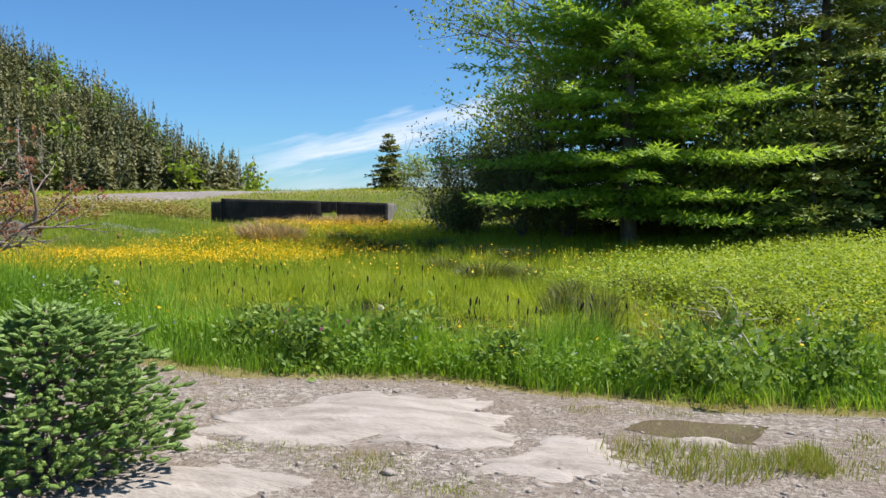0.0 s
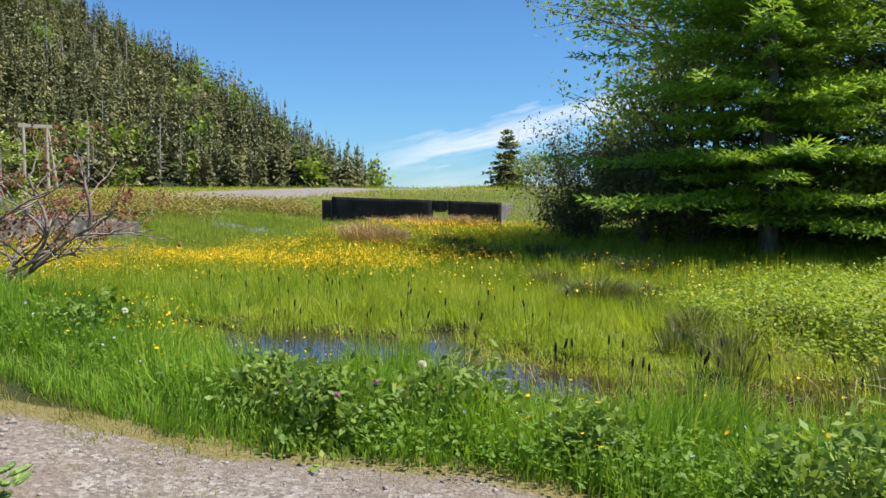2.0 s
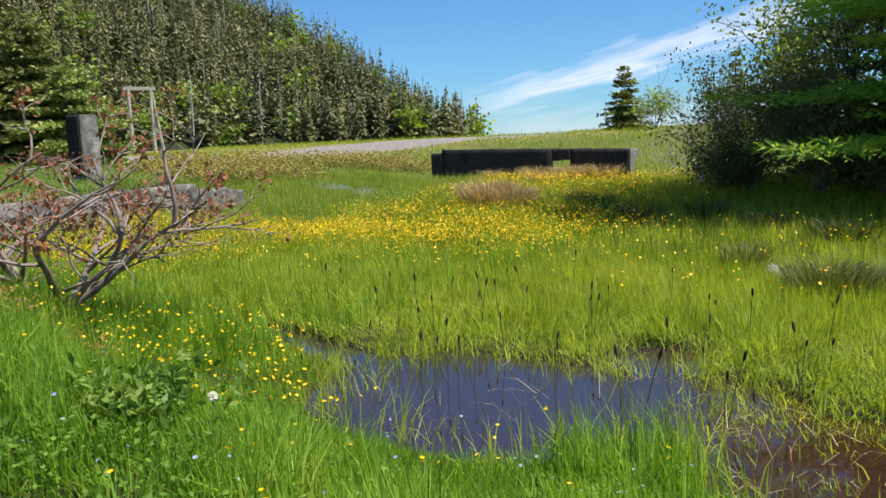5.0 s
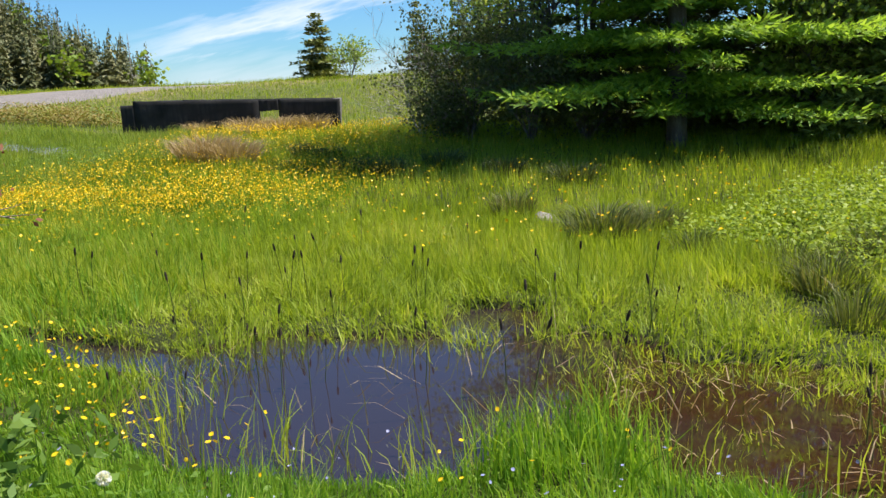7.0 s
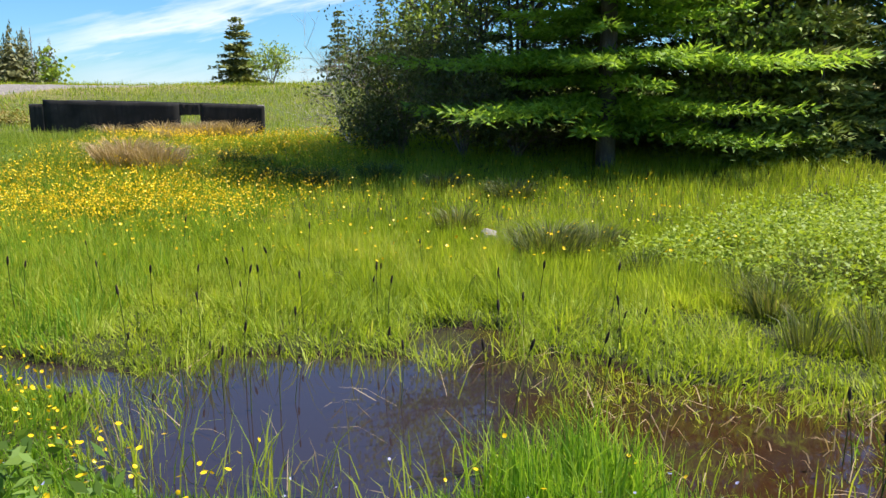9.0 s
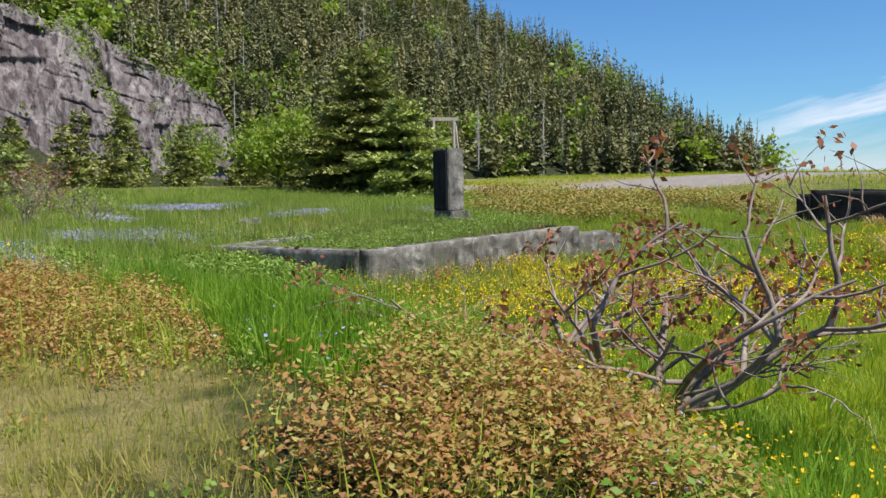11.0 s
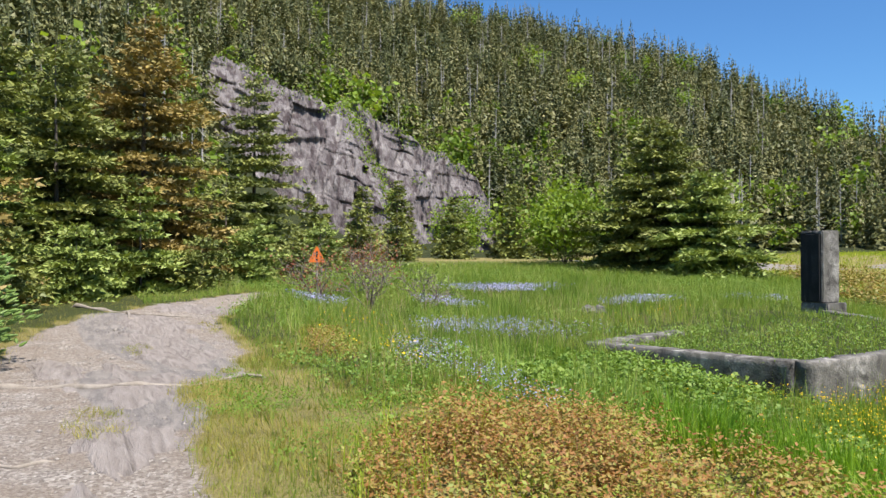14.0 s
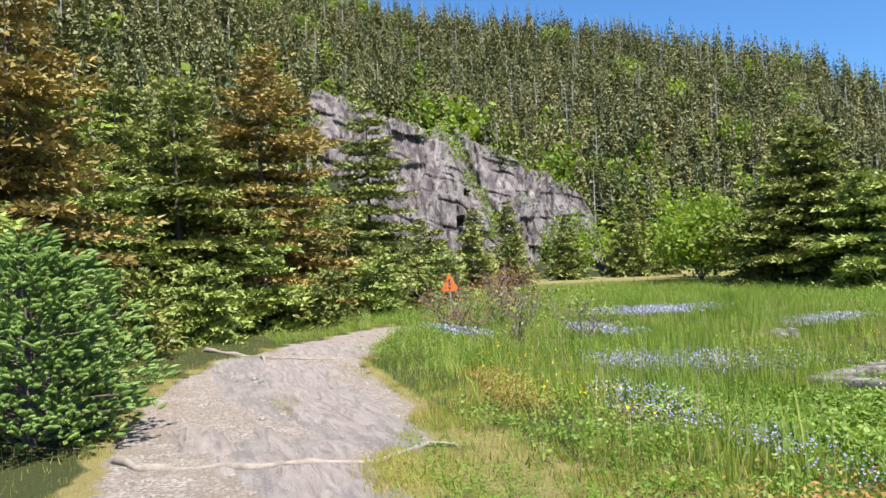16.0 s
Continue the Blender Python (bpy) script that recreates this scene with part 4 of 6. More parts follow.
def build_right_wood():
    conifer("larch", 3.5, 23.0, 17.5, 4.8, "large bright green larch with drooping feathery branches", 21, M_LARCH, "larch", low=0.065, levels=2.6, per=10, droop=0.08, twig=0.27, fat=0.055, lift=0.1, power=0.5, step=0.15, plume=0.2, ragged=0.5, hang=0.3, dense=0.25)
    g = "trees behind the marsh"
    for x, y, h, r, sd, lab, mt in ((9.3, 25.6, 15, 4.4, 22, "tall spruce with sunlit yellow-green bough tips", M_SPRUCE_BLUE), (14.0, 26.0, 15, 4.4, 23, "tall spruce with sunlit yellow-green bough tips", M_SPRUCE_BLUE),
                                    (6.6, 26.2, 13, 3.6, 24, "dark spruce crowded among other trees", M_SPRUCE), (1.9, 27.5, 9.0, 3.0, 25, "dark spruce crowded among other trees", M_SPRUCE),
                                    (18.0, 24.5, 14, 4.2, 26, "tall dark spruce in the shaded wood", M_SPRUCE), (8.4, 22.6, 5.2, 2.0, 27, "young spruce with fresh green tips", M_SPRUCE_BLUE),
                                    (4.4, 28.5, 13, 3.6, 28, "dark spruce crowded among other trees", M_SPRUCE), (21.5, 22.5, 13, 4.0, 29, "tall dark spruce in the shaded wood", M_SPRUCE),
                                    (11.6, 30, 16, 4.4, 30, "tall dark spruce in the shaded wood", M_SPRUCE), (-0.2, 31.0, 8.0, 2.6, 31, "dark spruce crowded among other trees", M_SPRUCE), (17, 30, 16, 4.4, 48, "tall dark spruce in the shaded wood", M_SPRUCE),
                                    # The spruce at 7.6, 24.0 is added to shade the larch's low boughs.
                                    (25, 25, 14, 4.2, 49, "tall dark spruce in the shaded wood", M_SPRUCE), (7.6, 24.0, 9.5, 3.0, 147, "dark spruce crowded among other trees", M_SPRUCE), (23, 31, 16, 4.4, 47, "tall dark spruce in the shaded wood", M_SPRUCE)):
        conifer("spruce", x, y, h, r, lab, sd, mt, "spruce", g, low=0.02, levels=2.8, per=11, droop=0.2, twig=0.30, fat=0.06, step=0.22, power=0.62, plume=0.22, hang=0.4, dense=0.26)
    conifer("spruce", -13.09, 51.4, 4.0, 1.9, "small lone spruce on the grassy crest", 32, M_SPRUCE, levels=5, per=11, twig=0.3, fat=0.12, lift=0.35, droop=0.1, ragged=0.4, step=0.14, power=0.85)
    for x, y, h, r, sd in ((-9.9, 69.8, 7.6, 2.3, 33), (-6.3, 69, 8.6, 2.4, 34), (-4.0, 66, 8.0, 2.2, 35)):
        conifer("spruce", x, y, h, r, "dark spruce beyond the grassy crest", sd, M_SPRUCE, group="spruces past the crest", twig=0.36, fat=0.15, per=9, step=0.25, ragged=0.4)
    broadleaf("birch", 1.7, 25.4, 11.0, 1.0, "slender leafy birch rising beside the larch", 36, 12000, 0.09, stems=3, levels=3, kids=5, base_r=0.09, gnarl=0.08, category="birch", scatter=0.3)
    broadleaf("birch", 0.5, 26.4, 8.2, 1.1, "slender leafy birch rising beside the larch", 37, 5000, 0.09, stems=2, levels=3, kids=5, base_r=0.07, category="birch", scatter=0.3)
    for x, y, h, r, sd, n in ((-1.5, 25.6, 3.6, 1.5, 38, 11000), (-2.2, 25.7, 1.6, 1.0, 39, 5000), (0.2, 25.0, 3.4, 1.5, 46, 8000), (1.6, 24.6, 2.8, 1.5, 50, 7000)):
        alder_bush(x, y, h, r, sd, n)
    broadleaf("bare_shrub", -3.1, 27.3, 3.4, 1.9, "leafless pale shrub with fine arching twigs", 40, 0, stems=9, levels=3, kids=4, base_r=0.025, bark=M_PALEBARK, gnarl=0.25, category="shrub")
    broadleaf("whitebeam", 11.7, 22.2, 5.0, 2.2, "pale green leafy tree in full sun", 41, 14000, 0.085, stems=7, levels=2, kids=7, base_r=0.05, category="tree", scatter=0.3)
    broadleaf("whitebeam", 13.8, 21.8, 4.2, 1.8, "pale green leafy bush in full sun", 42, 6000, 0.09, stems=7, levels=2, kids=6, base_r=0.04, category="bush", scatter=0.26)
    broadleaf("birch_bush", 7.2, 23.6, 4.2, 1.9, "shaded leafy birch bush under the larch", 43, 6000, 0.085, stems=6, levels=2, kids=6, base_r=0.03, category="bush", scatter=0.26)
    broadleaf("birch_bush", -10.6, 49.2, 2.4, 1.3, "low leafy bush on the grassy crest", 44, 1400, 0.09, stems=6, levels=2, kids=4, base_r=0.025, category="bush", scatter=0.15)
    broadleaf("bare_shrub", -5.6, 47.0, 2.4, 1.8, "leafless grey shrub on the crest", 45, 500, 0.07, stems=8, levels=3, kids=4, base_r=0.03, bark=M_SHRUBBARK, category="shrub")


build_right_wood()


def warning_sign(x, y):
    """A triangular plate on a thin stake, turned towards the path."""
    z = float(height(x, y))
    th = root_at("warning_sign", x, y, z, "orange triangular warning sign on a thin stake in the thicket", "sign")
    V, F = tube([(0, 0, -0.2), (0.01, 0, 0.9), (0, 0, 2.72 - z)], [0.022, 0.02, 0.018], 8)
    mk("stake", V, F, M_SNAG, th, "grey wooden stake", smooth=True)
    turn = Matrix.Rotation(radians(-18), 4, "Z")

    def plate(name, pts, x0, x1, mat, parent, label=""):
        bm = bmesh.new()
        a = [bm.verts.new(turn @ Vector((x0, u, w + 2.72 - z))) for u, w in pts]
        b = [bm.verts.new(turn @ Vector((x1, u, w + 2.72 - z))) for u, w in pts]
        bm.faces.new(a[::-1])
        bm.faces.new(b)
        for i in range(len(pts)):
            k = (i + 1) % len(pts)
            bm.faces.new((a[i], a[k], b[k], b[i]))
        return bm_part(name, bm, mat, parent, label)
    board = plate("board", [(-0.24, -0.20), (-0.21, -0.23), (0.21, -0.23), (0.24, -0.20), (0.025, 0.24), (-0.025, 0.24)], 0.021, 0.027, M_ORANGE, th, "orange triangular board")
    plate("mark", [(-0.022, -0.08), (0.022, -0.08), (0.035, 0.10), (-0.035, 0.10)], 0.027, 0.030, M_SIGN_DARK, board)
    plate("mark", [(-0.03, -0.18), (0.03, -0.18), (0.03, -0.12), (-0.03, -0.12)], 0.027, 0.030, M_SIGN_DARK, board)


def build_left_wood():
    g = "spruces beside the path"
    brush_spruce(-16.9, -0.35, 2.3, 1.4, "low bushy spruce with bright green tips beside the path", 51, 3400, 0.13, 0.038, g)
    brush_spruce(-18.6, -0.7, 1.5, 1.2, "low bushy spruce with bright green tips beside the path", 151, 1500, 0.13, 0.034, g)
    conifer("spruce", -20.0, -2.2, 4.2, 2.0, "yellow-green spruce beside the path", 52, M_SPRUCE_BLUE, group=g, levels=4.5, per=9, twig=0.2, fat=0.075, step=0.12, power=0.6)
    brush_spruce(1.25, 2.85, 0.80, 0.66, "low young spruce with bright green tips at the path", 53, 2600, 0.062, 0.02, g)
    for x, y, h, r, sd, mt, lab in ((-33.3, 3.5, 8.9, 2.5, 54, M_SPRUCE_DRY, "rusty brown spruce loaded with cones"), (-39.9, 8.4, 8.2, 2.1, 55, M_SPRUCE, "dark narrow spruce before the cliff"),
                                    (-30.6, 0.9, 7.2, 2.4, 56, M_SPRUCE, "dark green spruce at the wood's edge"), (-26.0, -2.3, 8.0, 2.4, 57, M_SPRUCE_DRY, "olive spruce loaded with brown cones"),
                                    (-28.8, -1.0, 4.6, 1.9, 58, M_SPRUCE_BLUE, "green young spruce at the wood's edge"), (-36.5, 1.2, 8.5, 2.4, 59, M_SPRUCE, "dark green spruce at the wood's edge"),
                                    (-34.0, -3.0, 9.0, 2.5, 60, M_SPRUCE, "dark green spruce at the wood's edge"), (-24.5, -4.2, 6.5, 2.2, 61, M_SPRUCE_DRY, "olive spruce loaded with brown cones"),
                                    (-38.0, 5.5, 5.0, 1.8, 62, M_SPRUCE, "dark green spruce at the wood's edge"), (-40.5, -1.5, 10, 2.6, 63, M_SPRUCE, "dark green spruce at the wood's edge"),
                                    (-30, 3.2, 3.2, 1.5, 64, M_SPRUCE_BLUE, "low green spruce at the wood's edge"), (-34.5, 6.4, 3.8, 1.5, 65, M_SPRUCE, "low green spruce at the wood's edge"), (-31.5, -5.5, 8.5, 2.4, 79, M_SPRUCE_DRY, "olive spruce loaded with brown cones")):
        conifer("spruce", x, y, h * 1.05, r * 1.5, lab, sd, mt, group=g, low=0.02, levels=3.2, per=12, droop=0.12, twig=0.26, fat=0.09, step=0.17, power=0.66, plume=0.24, hang=0.1, ragged=0.3, dense=0.25)
    conifer("spruce", -34.9, 26.4, 7.4, 4.9, "broad green spruce standing alone before the hill", 66, M_SPRUCE, low=0.02, levels=3.8, per=13, droop=0.1, twig=0.32, fat=0.11, step=0.16, power=0.72, plume=0.24, hang=0.05)
    conifer("spruce", -31.9, 26.9, 4.8, 3.4, "smaller fresh green spruce beside a broad one", 67, M_SPRUCE_BLUE, low=0.02, levels=4.4, per=13, droop=0.1, twig=0.32, fat=0.11, step=0.16, power=0.6, plume=0.24, hang=0.05)
    for x, y, h, r, sd in ((-54, 14.5, 4.5, 1.5, 68), (-58, 19.5, 5.5, 1.9, 69), (-61, 28, 5.0, 2.0, 70), (-63, 24, 6.5, 2.2, 71), (-47, 15.5, 3.6, 1.3, 72), (-60, 33, 6, 2, 73), (-66, 36, 7, 2.3, 74), (-44, 12.5, 3.2, 1.4, 75), (-70, 42, 7, 2.4, 76), (-50, 19, 3.4, 1.4, 77)):
        conifer("spruce", x, y, h, r, "dark young spruce below the cliff", sd, M_SPRUCE, group="spruces below the cliff", twig=0.4, fat=0.17, step=0.26, per=10, power=0.7)
    for x, y, h, r, sd in ((-39, 24, 4.0, 1.9, 80), (-43, 27, 3.4, 2.0, 81), (-62, 40, 5, 2.4, 82), (-66, 31, 5, 2.3, 85)):
        broadleaf("birch_bush", x, y, h, r, "bright green leafy bush below the wood", sd, 3600, 0.16, stems=6, levels=2, kids=5, base_r=0.04, category="bush", scatter=0.34, mat=M_FOREST_LEAF, group="bushes below the wood")
    for x, y, h, r, sd in ((-22.0, -0.9, 1.8, 1.3, 121), (-24.6, 0.0, 2.0, 1.5, 122), (-27.0, 1.5, 2.0, 1.5, 123), (-29.6, 4.9, 1.7, 1.3, 124), (-31.8, 6.8, 2.2, 1.5, 125), (-20.4, -2.6, 2.6, 1.6, 126), (-23.4, -2.4, 3.2, 1.8, 127), (-33.4, 8.6, 1.6, 1.2, 128), (-36.2, 10.4, 2.2, 1.4, 129)):
        conifer("spruce", x, y, h, r, "low spreading green spruce beside the path", sd, M_SPRUCE_BLUE if sd % 2 else M_SPRUCE, group=g, low=0.02, levels=6, per=10, twig=0.19, fat=0.075, step=0.11, power=0.5, lift=0.4, droop=0.1, hang=0.0)
    # thin leafless thicket by the bend of the path
    for i, (x, y, h, r) in enumerate(((-25.5, 7.4, 1.7, 1.2), (-24.2, 8.4, 1.5, 1.1), (-26.8, 9.0, 1.9, 1.3), (-23.2, 9.6, 1.4, 1.2), (-28.4, 10.0, 2.0, 1.3))):
        broadleaf("thicket_shrub", x, y, h, r, "twiggy half-bare shrub with few small leaves", 90 + i, 420, 0.05, stems=8, levels=2, kids=4, base_r=0.018, bark=M_SHRUBBARK, mat=M_LEAF if i % 2 else M_WITHER, category="shrub", group="thicket by the path", gnarl=0.3, scatter=0.12)
    warning_sign(-27.9, 8.0)


build_left_wood()


def build_marsh_shrub():
    """The half-dead spreading shrub at the head of the pond."""
    rng = np.random.default_rng(107)
    x, y = -5.25, 8.25
    th = root_at("withered_shrub", x, y, float(height(x, y)) - 0.05, "half-dead spreading shrub with curled brown leaves", "shrub")
    V, F, tips = limb_tree(2.45, 2.3, rng, stems=11, levels=3, kids=3, base_r=0.04, gnarl=0.26, rise=0.2, fork=(0.3, 1.0))
    V *= (1.14, 1.14, 0.78)
    mk("branch_frame", V, F, M_SHRUBBARK, th, smooth=True)
    pts = np.array([p * (1.14, 1.14, 0.78) for p, _ in tips])
    far = pts[pts[:, 2] > 0.75]
    V, F, R = leaf_cloud(far[rng.integers(0, len(far), 300)], 2400, 0.034, rng, 0.05, 1.7, 0.6)
    mk("withered_leaves", V, F, M_WITHER, th, rnd=R)


build_marsh_shrub()


def build_white_twigs():
    th = broadleaf("dead_twigs", 4.8, 5.95, 1.0, 0.7, "bleached bare dead twigs in the grass", 111, 0, stems=4, levels=2, kids=3, base_r=0.012, bark=M_PALEBARK, gnarl=0.5, category="twigs")


build_white_twigs()


# ---------- forest on the hill ----------
def forest_templates(rng, n, m):
    """Far spruces: many short drooping sprays in tiers about a stem, ragged."""
    out = []
    for k in range(n):
        slim, full = rng.uniform(0.18, 0.30), rng.uniform(0.8, 1.15)
        zt = 1 - 0.95 * np.sort(rng.uniform(0, 1, m)) ** 0.75
        zt = zt + 0.018 * np.sin(zt * 60 + rng.uniform(0, 6))
        tall = np.clip(1 - zt, 0.001, 1)
        R = slim * (0.02 + tall ** full) * rng.uniform(0.55, 1.2, m)
        q = rng.uniform(0, 6.283, m)
        w = (0.006 + 0.032 * tall) * rng.uniform(0.6, 1.4, m)
        q2 = q + rng.normal(0, 0.7, m)
        o, o2, sd = np.stack([np.cos(q), np.sin(q)], -1), np.stack([np.cos(q2), np.sin(q2)], -1), np.stack([-np.sin(q2), np.cos(q2)], -1)
        ri = R * rng.uniform(0.1, 0.85, m)
        ln = 0.014 + 0.125 * tall * rng.uniform(0.4, 1.0, m)
        tilt = rng.normal(0, 0.02, m)
        A = np.concatenate([o * ri[:, None] + sd * w[:, None], (zt + tilt)[:, None]], 1)
        B = np.concatenate([o * ri[:, None] - sd * w[:, None], (zt - tilt)[:, None]], 1)
        C = np.concatenate([o * ri[:, None] + o2 * ln[:, None], (zt - ln * rng.uniform(-0.1, 0.9, m))[:, None]], 1)
        out.append(np.concatenate([np.stack([A, B, C], 1).reshape(-1, 3), [(-0.010, 0, 0.8), (0.010, 0, 0.8), (0, 0, 1.03)]]))
    return out


def place_copies(tpls, x, y, z, hs, ws, rng):
    Vs, Rs = [], []
    for i in range(len(x)):
        t = tpls[i % len(tpls)]
        a = rng.uniform(0, 6.28)
        c, s = math.cos(a), math.sin(a)
        v = np.empty_like(t)
        v[:, 0] = (t[:, 0] * c - t[:, 1] * s) * ws[i] + x[i]
        v[:, 1] = (t[:, 0] * s + t[:, 1] * c) * ws[i] + y[i]
        v[:, 2] = t[:, 2] * hs[i] + z[i]
        Vs.append(v)
        Rs.append(np.full(len(v), rng.uniform(0, 1)))
    V = np.concatenate(Vs)
    return V, np.arange(len(V)).reshape(-1, 3), np.concatenate(Rs)


def build_forest():
    rng = np.random.default_rng(202)
    n = 23500
    az = rng.uniform(25.5, 106, n)
    r = np.sqrt(rng.uniform(36 ** 2, 262 ** 2, n))
    r0, r1 = np.interp(az, H_AZ, H_R0), np.interp(az, H_AZ, H_R1)
    x, y = HILL_C[0] - r * np.sin(np.radians(az)), HILL_C[1] + r * np.cos(np.radians(az))
    cz = np.interp(az, C_AZ, C_Z, left=0, right=0)
    onface = (cz > 3) & (r < 90 + 15 * cz / 25) & (r > 70) & (az < 83.6)
    keep = (r > r0 + 1) & (r < r1 + 14) & ~onface & (np.hypot(x + 30, y) > 8)
    keep &= rng.uniform(0, 1, n) < 0.42 - 0.10 * S(r, 120, 240)
    x, y, az, r = x[keep], y[keep], az[keep], r[keep]
    z = height(x, y) - 0.3
    kind = rng.uniform(0, 1, len(x))
    leaf_p = 0.02 + (0.03 + 0.12 * S(az, 45, 60)) * (1 - S(r - np.interp(az, H_AZ, H_R0), 5, 45)) + 0.15 * (fbm(x * 0.03, y * 0.03, 7) > 0.45) * S(az, 42, 60)
    leaf = kind < leaf_p
    snag = (~leaf) & (kind > 0.945)
    con = ~leaf & ~snag
    hs = (3.6 + 6.3 * rng.beta(2.2, 1.8, len(x))) * (1 + 0.25 * (rng.uniform(0, 1, len(x)) > 0.92))
    for name, sel, m in (("spruce_forest", con & (r < 150), 190), ("spruce_forest", con & (r >= 150), 110)):
        k = int(sel.sum())
        V, F, R = place_copies(forest_templates(rng, 14, m), x[sel], y[sel], z[sel], hs[sel], hs[sel] * rng.uniform(0.75, 1.25, k), rng)
        tagged(mk(name, V, F, M_FOREST, rnd=R), "dense dark spruce forest covering the hillside", "forest", kind="stuff")
    blobs = []
    for k in range(5):
        c = rng.normal(0, 1, (26, 3)) * (0.17, 0.17, 0.2) + (0, 0, 0.6)
        V, F, _ = leaf_cloud(c, 200, 0.085, rng, 0.09, 1.3)
        blobs.append(V[F].reshape(-1, 3))
    V, F, R = place_copies(blobs, x[leaf], y[leaf], z[leaf], hs[leaf] * 0.75, hs[leaf] * 0.85, rng)
    tagged(mk("birch_woodland", V, F, M_FOREST_LEAF, rnd=R), "bright green broadleaf trees scattered among the spruces", "forest", kind="stuff")
    sn = []
    for k in range(4):
        ch = [tube([(0, 0, 0), (0.01, 0, 0.5), (0, 0.01, 1.0)], [0.016, 0.011, 0.003], 4)]
        for q in range(16):
            a, zz = rng.uniform(0, 6.28), rng.uniform(0.3, 0.95)
            L = 0.16 * (1.1 - zz)
            ch.append(tube([(0, 0, zz), (L * math.cos(a), L * math.sin(a), zz + rng.uniform(-0.03, 0.04))], [0.006, 0.002], 3))
        V = np.concatenate([v[f][:, [0, 1, 2, 0, 2, 3]].reshape(-1, 3) for v, f in ch])
        sn.append(V)
    V, F, R = place_copies(sn, x[snag], y[snag], z[snag], hs[snag] * 1.05, hs[snag], rng)
    tagged(mk("dead_trees", V, F, M_SNAG, rnd=R), "bare grey dead trees standing in the forest", "forest", kind="stuff")
    return len(x)


build_forest()


# ---------- ground things: slabs, stones, roots ----------
def build_slab(cx, cy, rx, ry, rz, seed, thick=0.07, proud=0.018, mat=None):
    """A flat plate of bedrock, its rim broken and its top stepped in thin layers."""
    rng = np.random.default_rng(seed)
    n, rings = 56, 14
    a = np.linspace(0, 2 * np.pi, n, endpoint=False)
    rim = 1 + (0.42 if mat is None else 0.7) * fbm(np.cos(a) * 1.7 + seed, np.sin(a) * 1.7, seed, 5) + 0.06 * rng.normal(0, 1, len(a))
    V, c, s = [], math.cos(rz), math.sin(rz)
    for k in range(rings + 1):
        f = min(k / (rings - 1), 1.0)
        u, v = rim * rx * f * np.cos(a), rim * ry * f * np.sin(a)
        x, y = cx + u * c - v * s, cy + u * s + v * c
        lay = np.floor(3.0 * (fbm(x * 1.1 + y * 0.5, y * 2.6, seed + 3) + 0.5)) * 0.011 + 0.012 * fbm(x * 4, y * 11, seed + 5)
        top = height(x, y) + proud + lay - 0.025 * S(f, 0.55, 1.0)
        if k == rings:
            top = top - thick
        V.append(np.stack([x, y, top], -1))
    V = np.concatenate(V)
    i, j = np.meshgrid(np.arange(rings), np.arange(n), indexing="ij")
    j2 = (j + 1) % n
    F = np.stack([i * n + j, (i + 1) * n + j, (i + 1) * n + j2, i * n + j2], -1).reshape(-1, 4)
    return tagged(mk("rock_slab", V, F, mat or M_SLAB), "pale flat bedrock slab bared in the path", "rock", "rock slabs in the path")


for sl in ((2.4, 4.2, 1.0, 0.48, 0.5, 301), (2.95, 4.0, 0.42, 0.3, 0.4, 306), (3.62, 3.7, 0.46, 0.34, 1.15, 302), (2.05, 2.95, 0.52, 0.27, 0.3, 303), (4.32, 4.2, 0.19, 0.09, 0.2, 304), (1.5, 3.45, 0.27, 0.13, 0.25, 305)):
    build_slab(*sl)
for sl in ((-17.6, 3.0, 2.1, 0.85, 0.12, 307), (-14.6, 2.35, 1.5, 0.55, 0.15, 308), (-20.9, 3.0, 1.7, 0.8, 0.25, 309), (-23.6, 4.0, 1.5, 0.75, 0.5, 310), (-12.0, 2.1, 1.1, 0.4, 0.1, 311), (-9.8, 1.9, 0.8, 0.35, 0.1, 312), (-16.0, 1.5, 1.3, 0.4, 0.1, 313)):
    build_slab(*sl, 0.06, 0.009, M_PATHROCK)


def build_puddle():
    n = 36
    a = np.linspace(0, 2 * np.pi, n, endpoint=False)
    r = 1 + 0.5 * fbm(np.cos(a) * 2.2, np.sin(a) * 2.2, 9)
    x, y = 4.4 + 0.48 * r * np.cos(a), 4.42 + 0.2 * r * np.sin(a)
    z = float(np.quantile(height(x, y), 0.55)) + 0.002
    V = np.concatenate([[[4.4, 4.42, z]], np.stack([x, y, np.full(n, z)], -1)])
    F = np.array([(0, 1 + i, 1 + (i + 1) % n) for i in range(n)])
    tagged(mk("puddle", V, F, M_PUDDLE), "shallow brown puddle on the path", "puddle", kind="structure")


build_puddle()


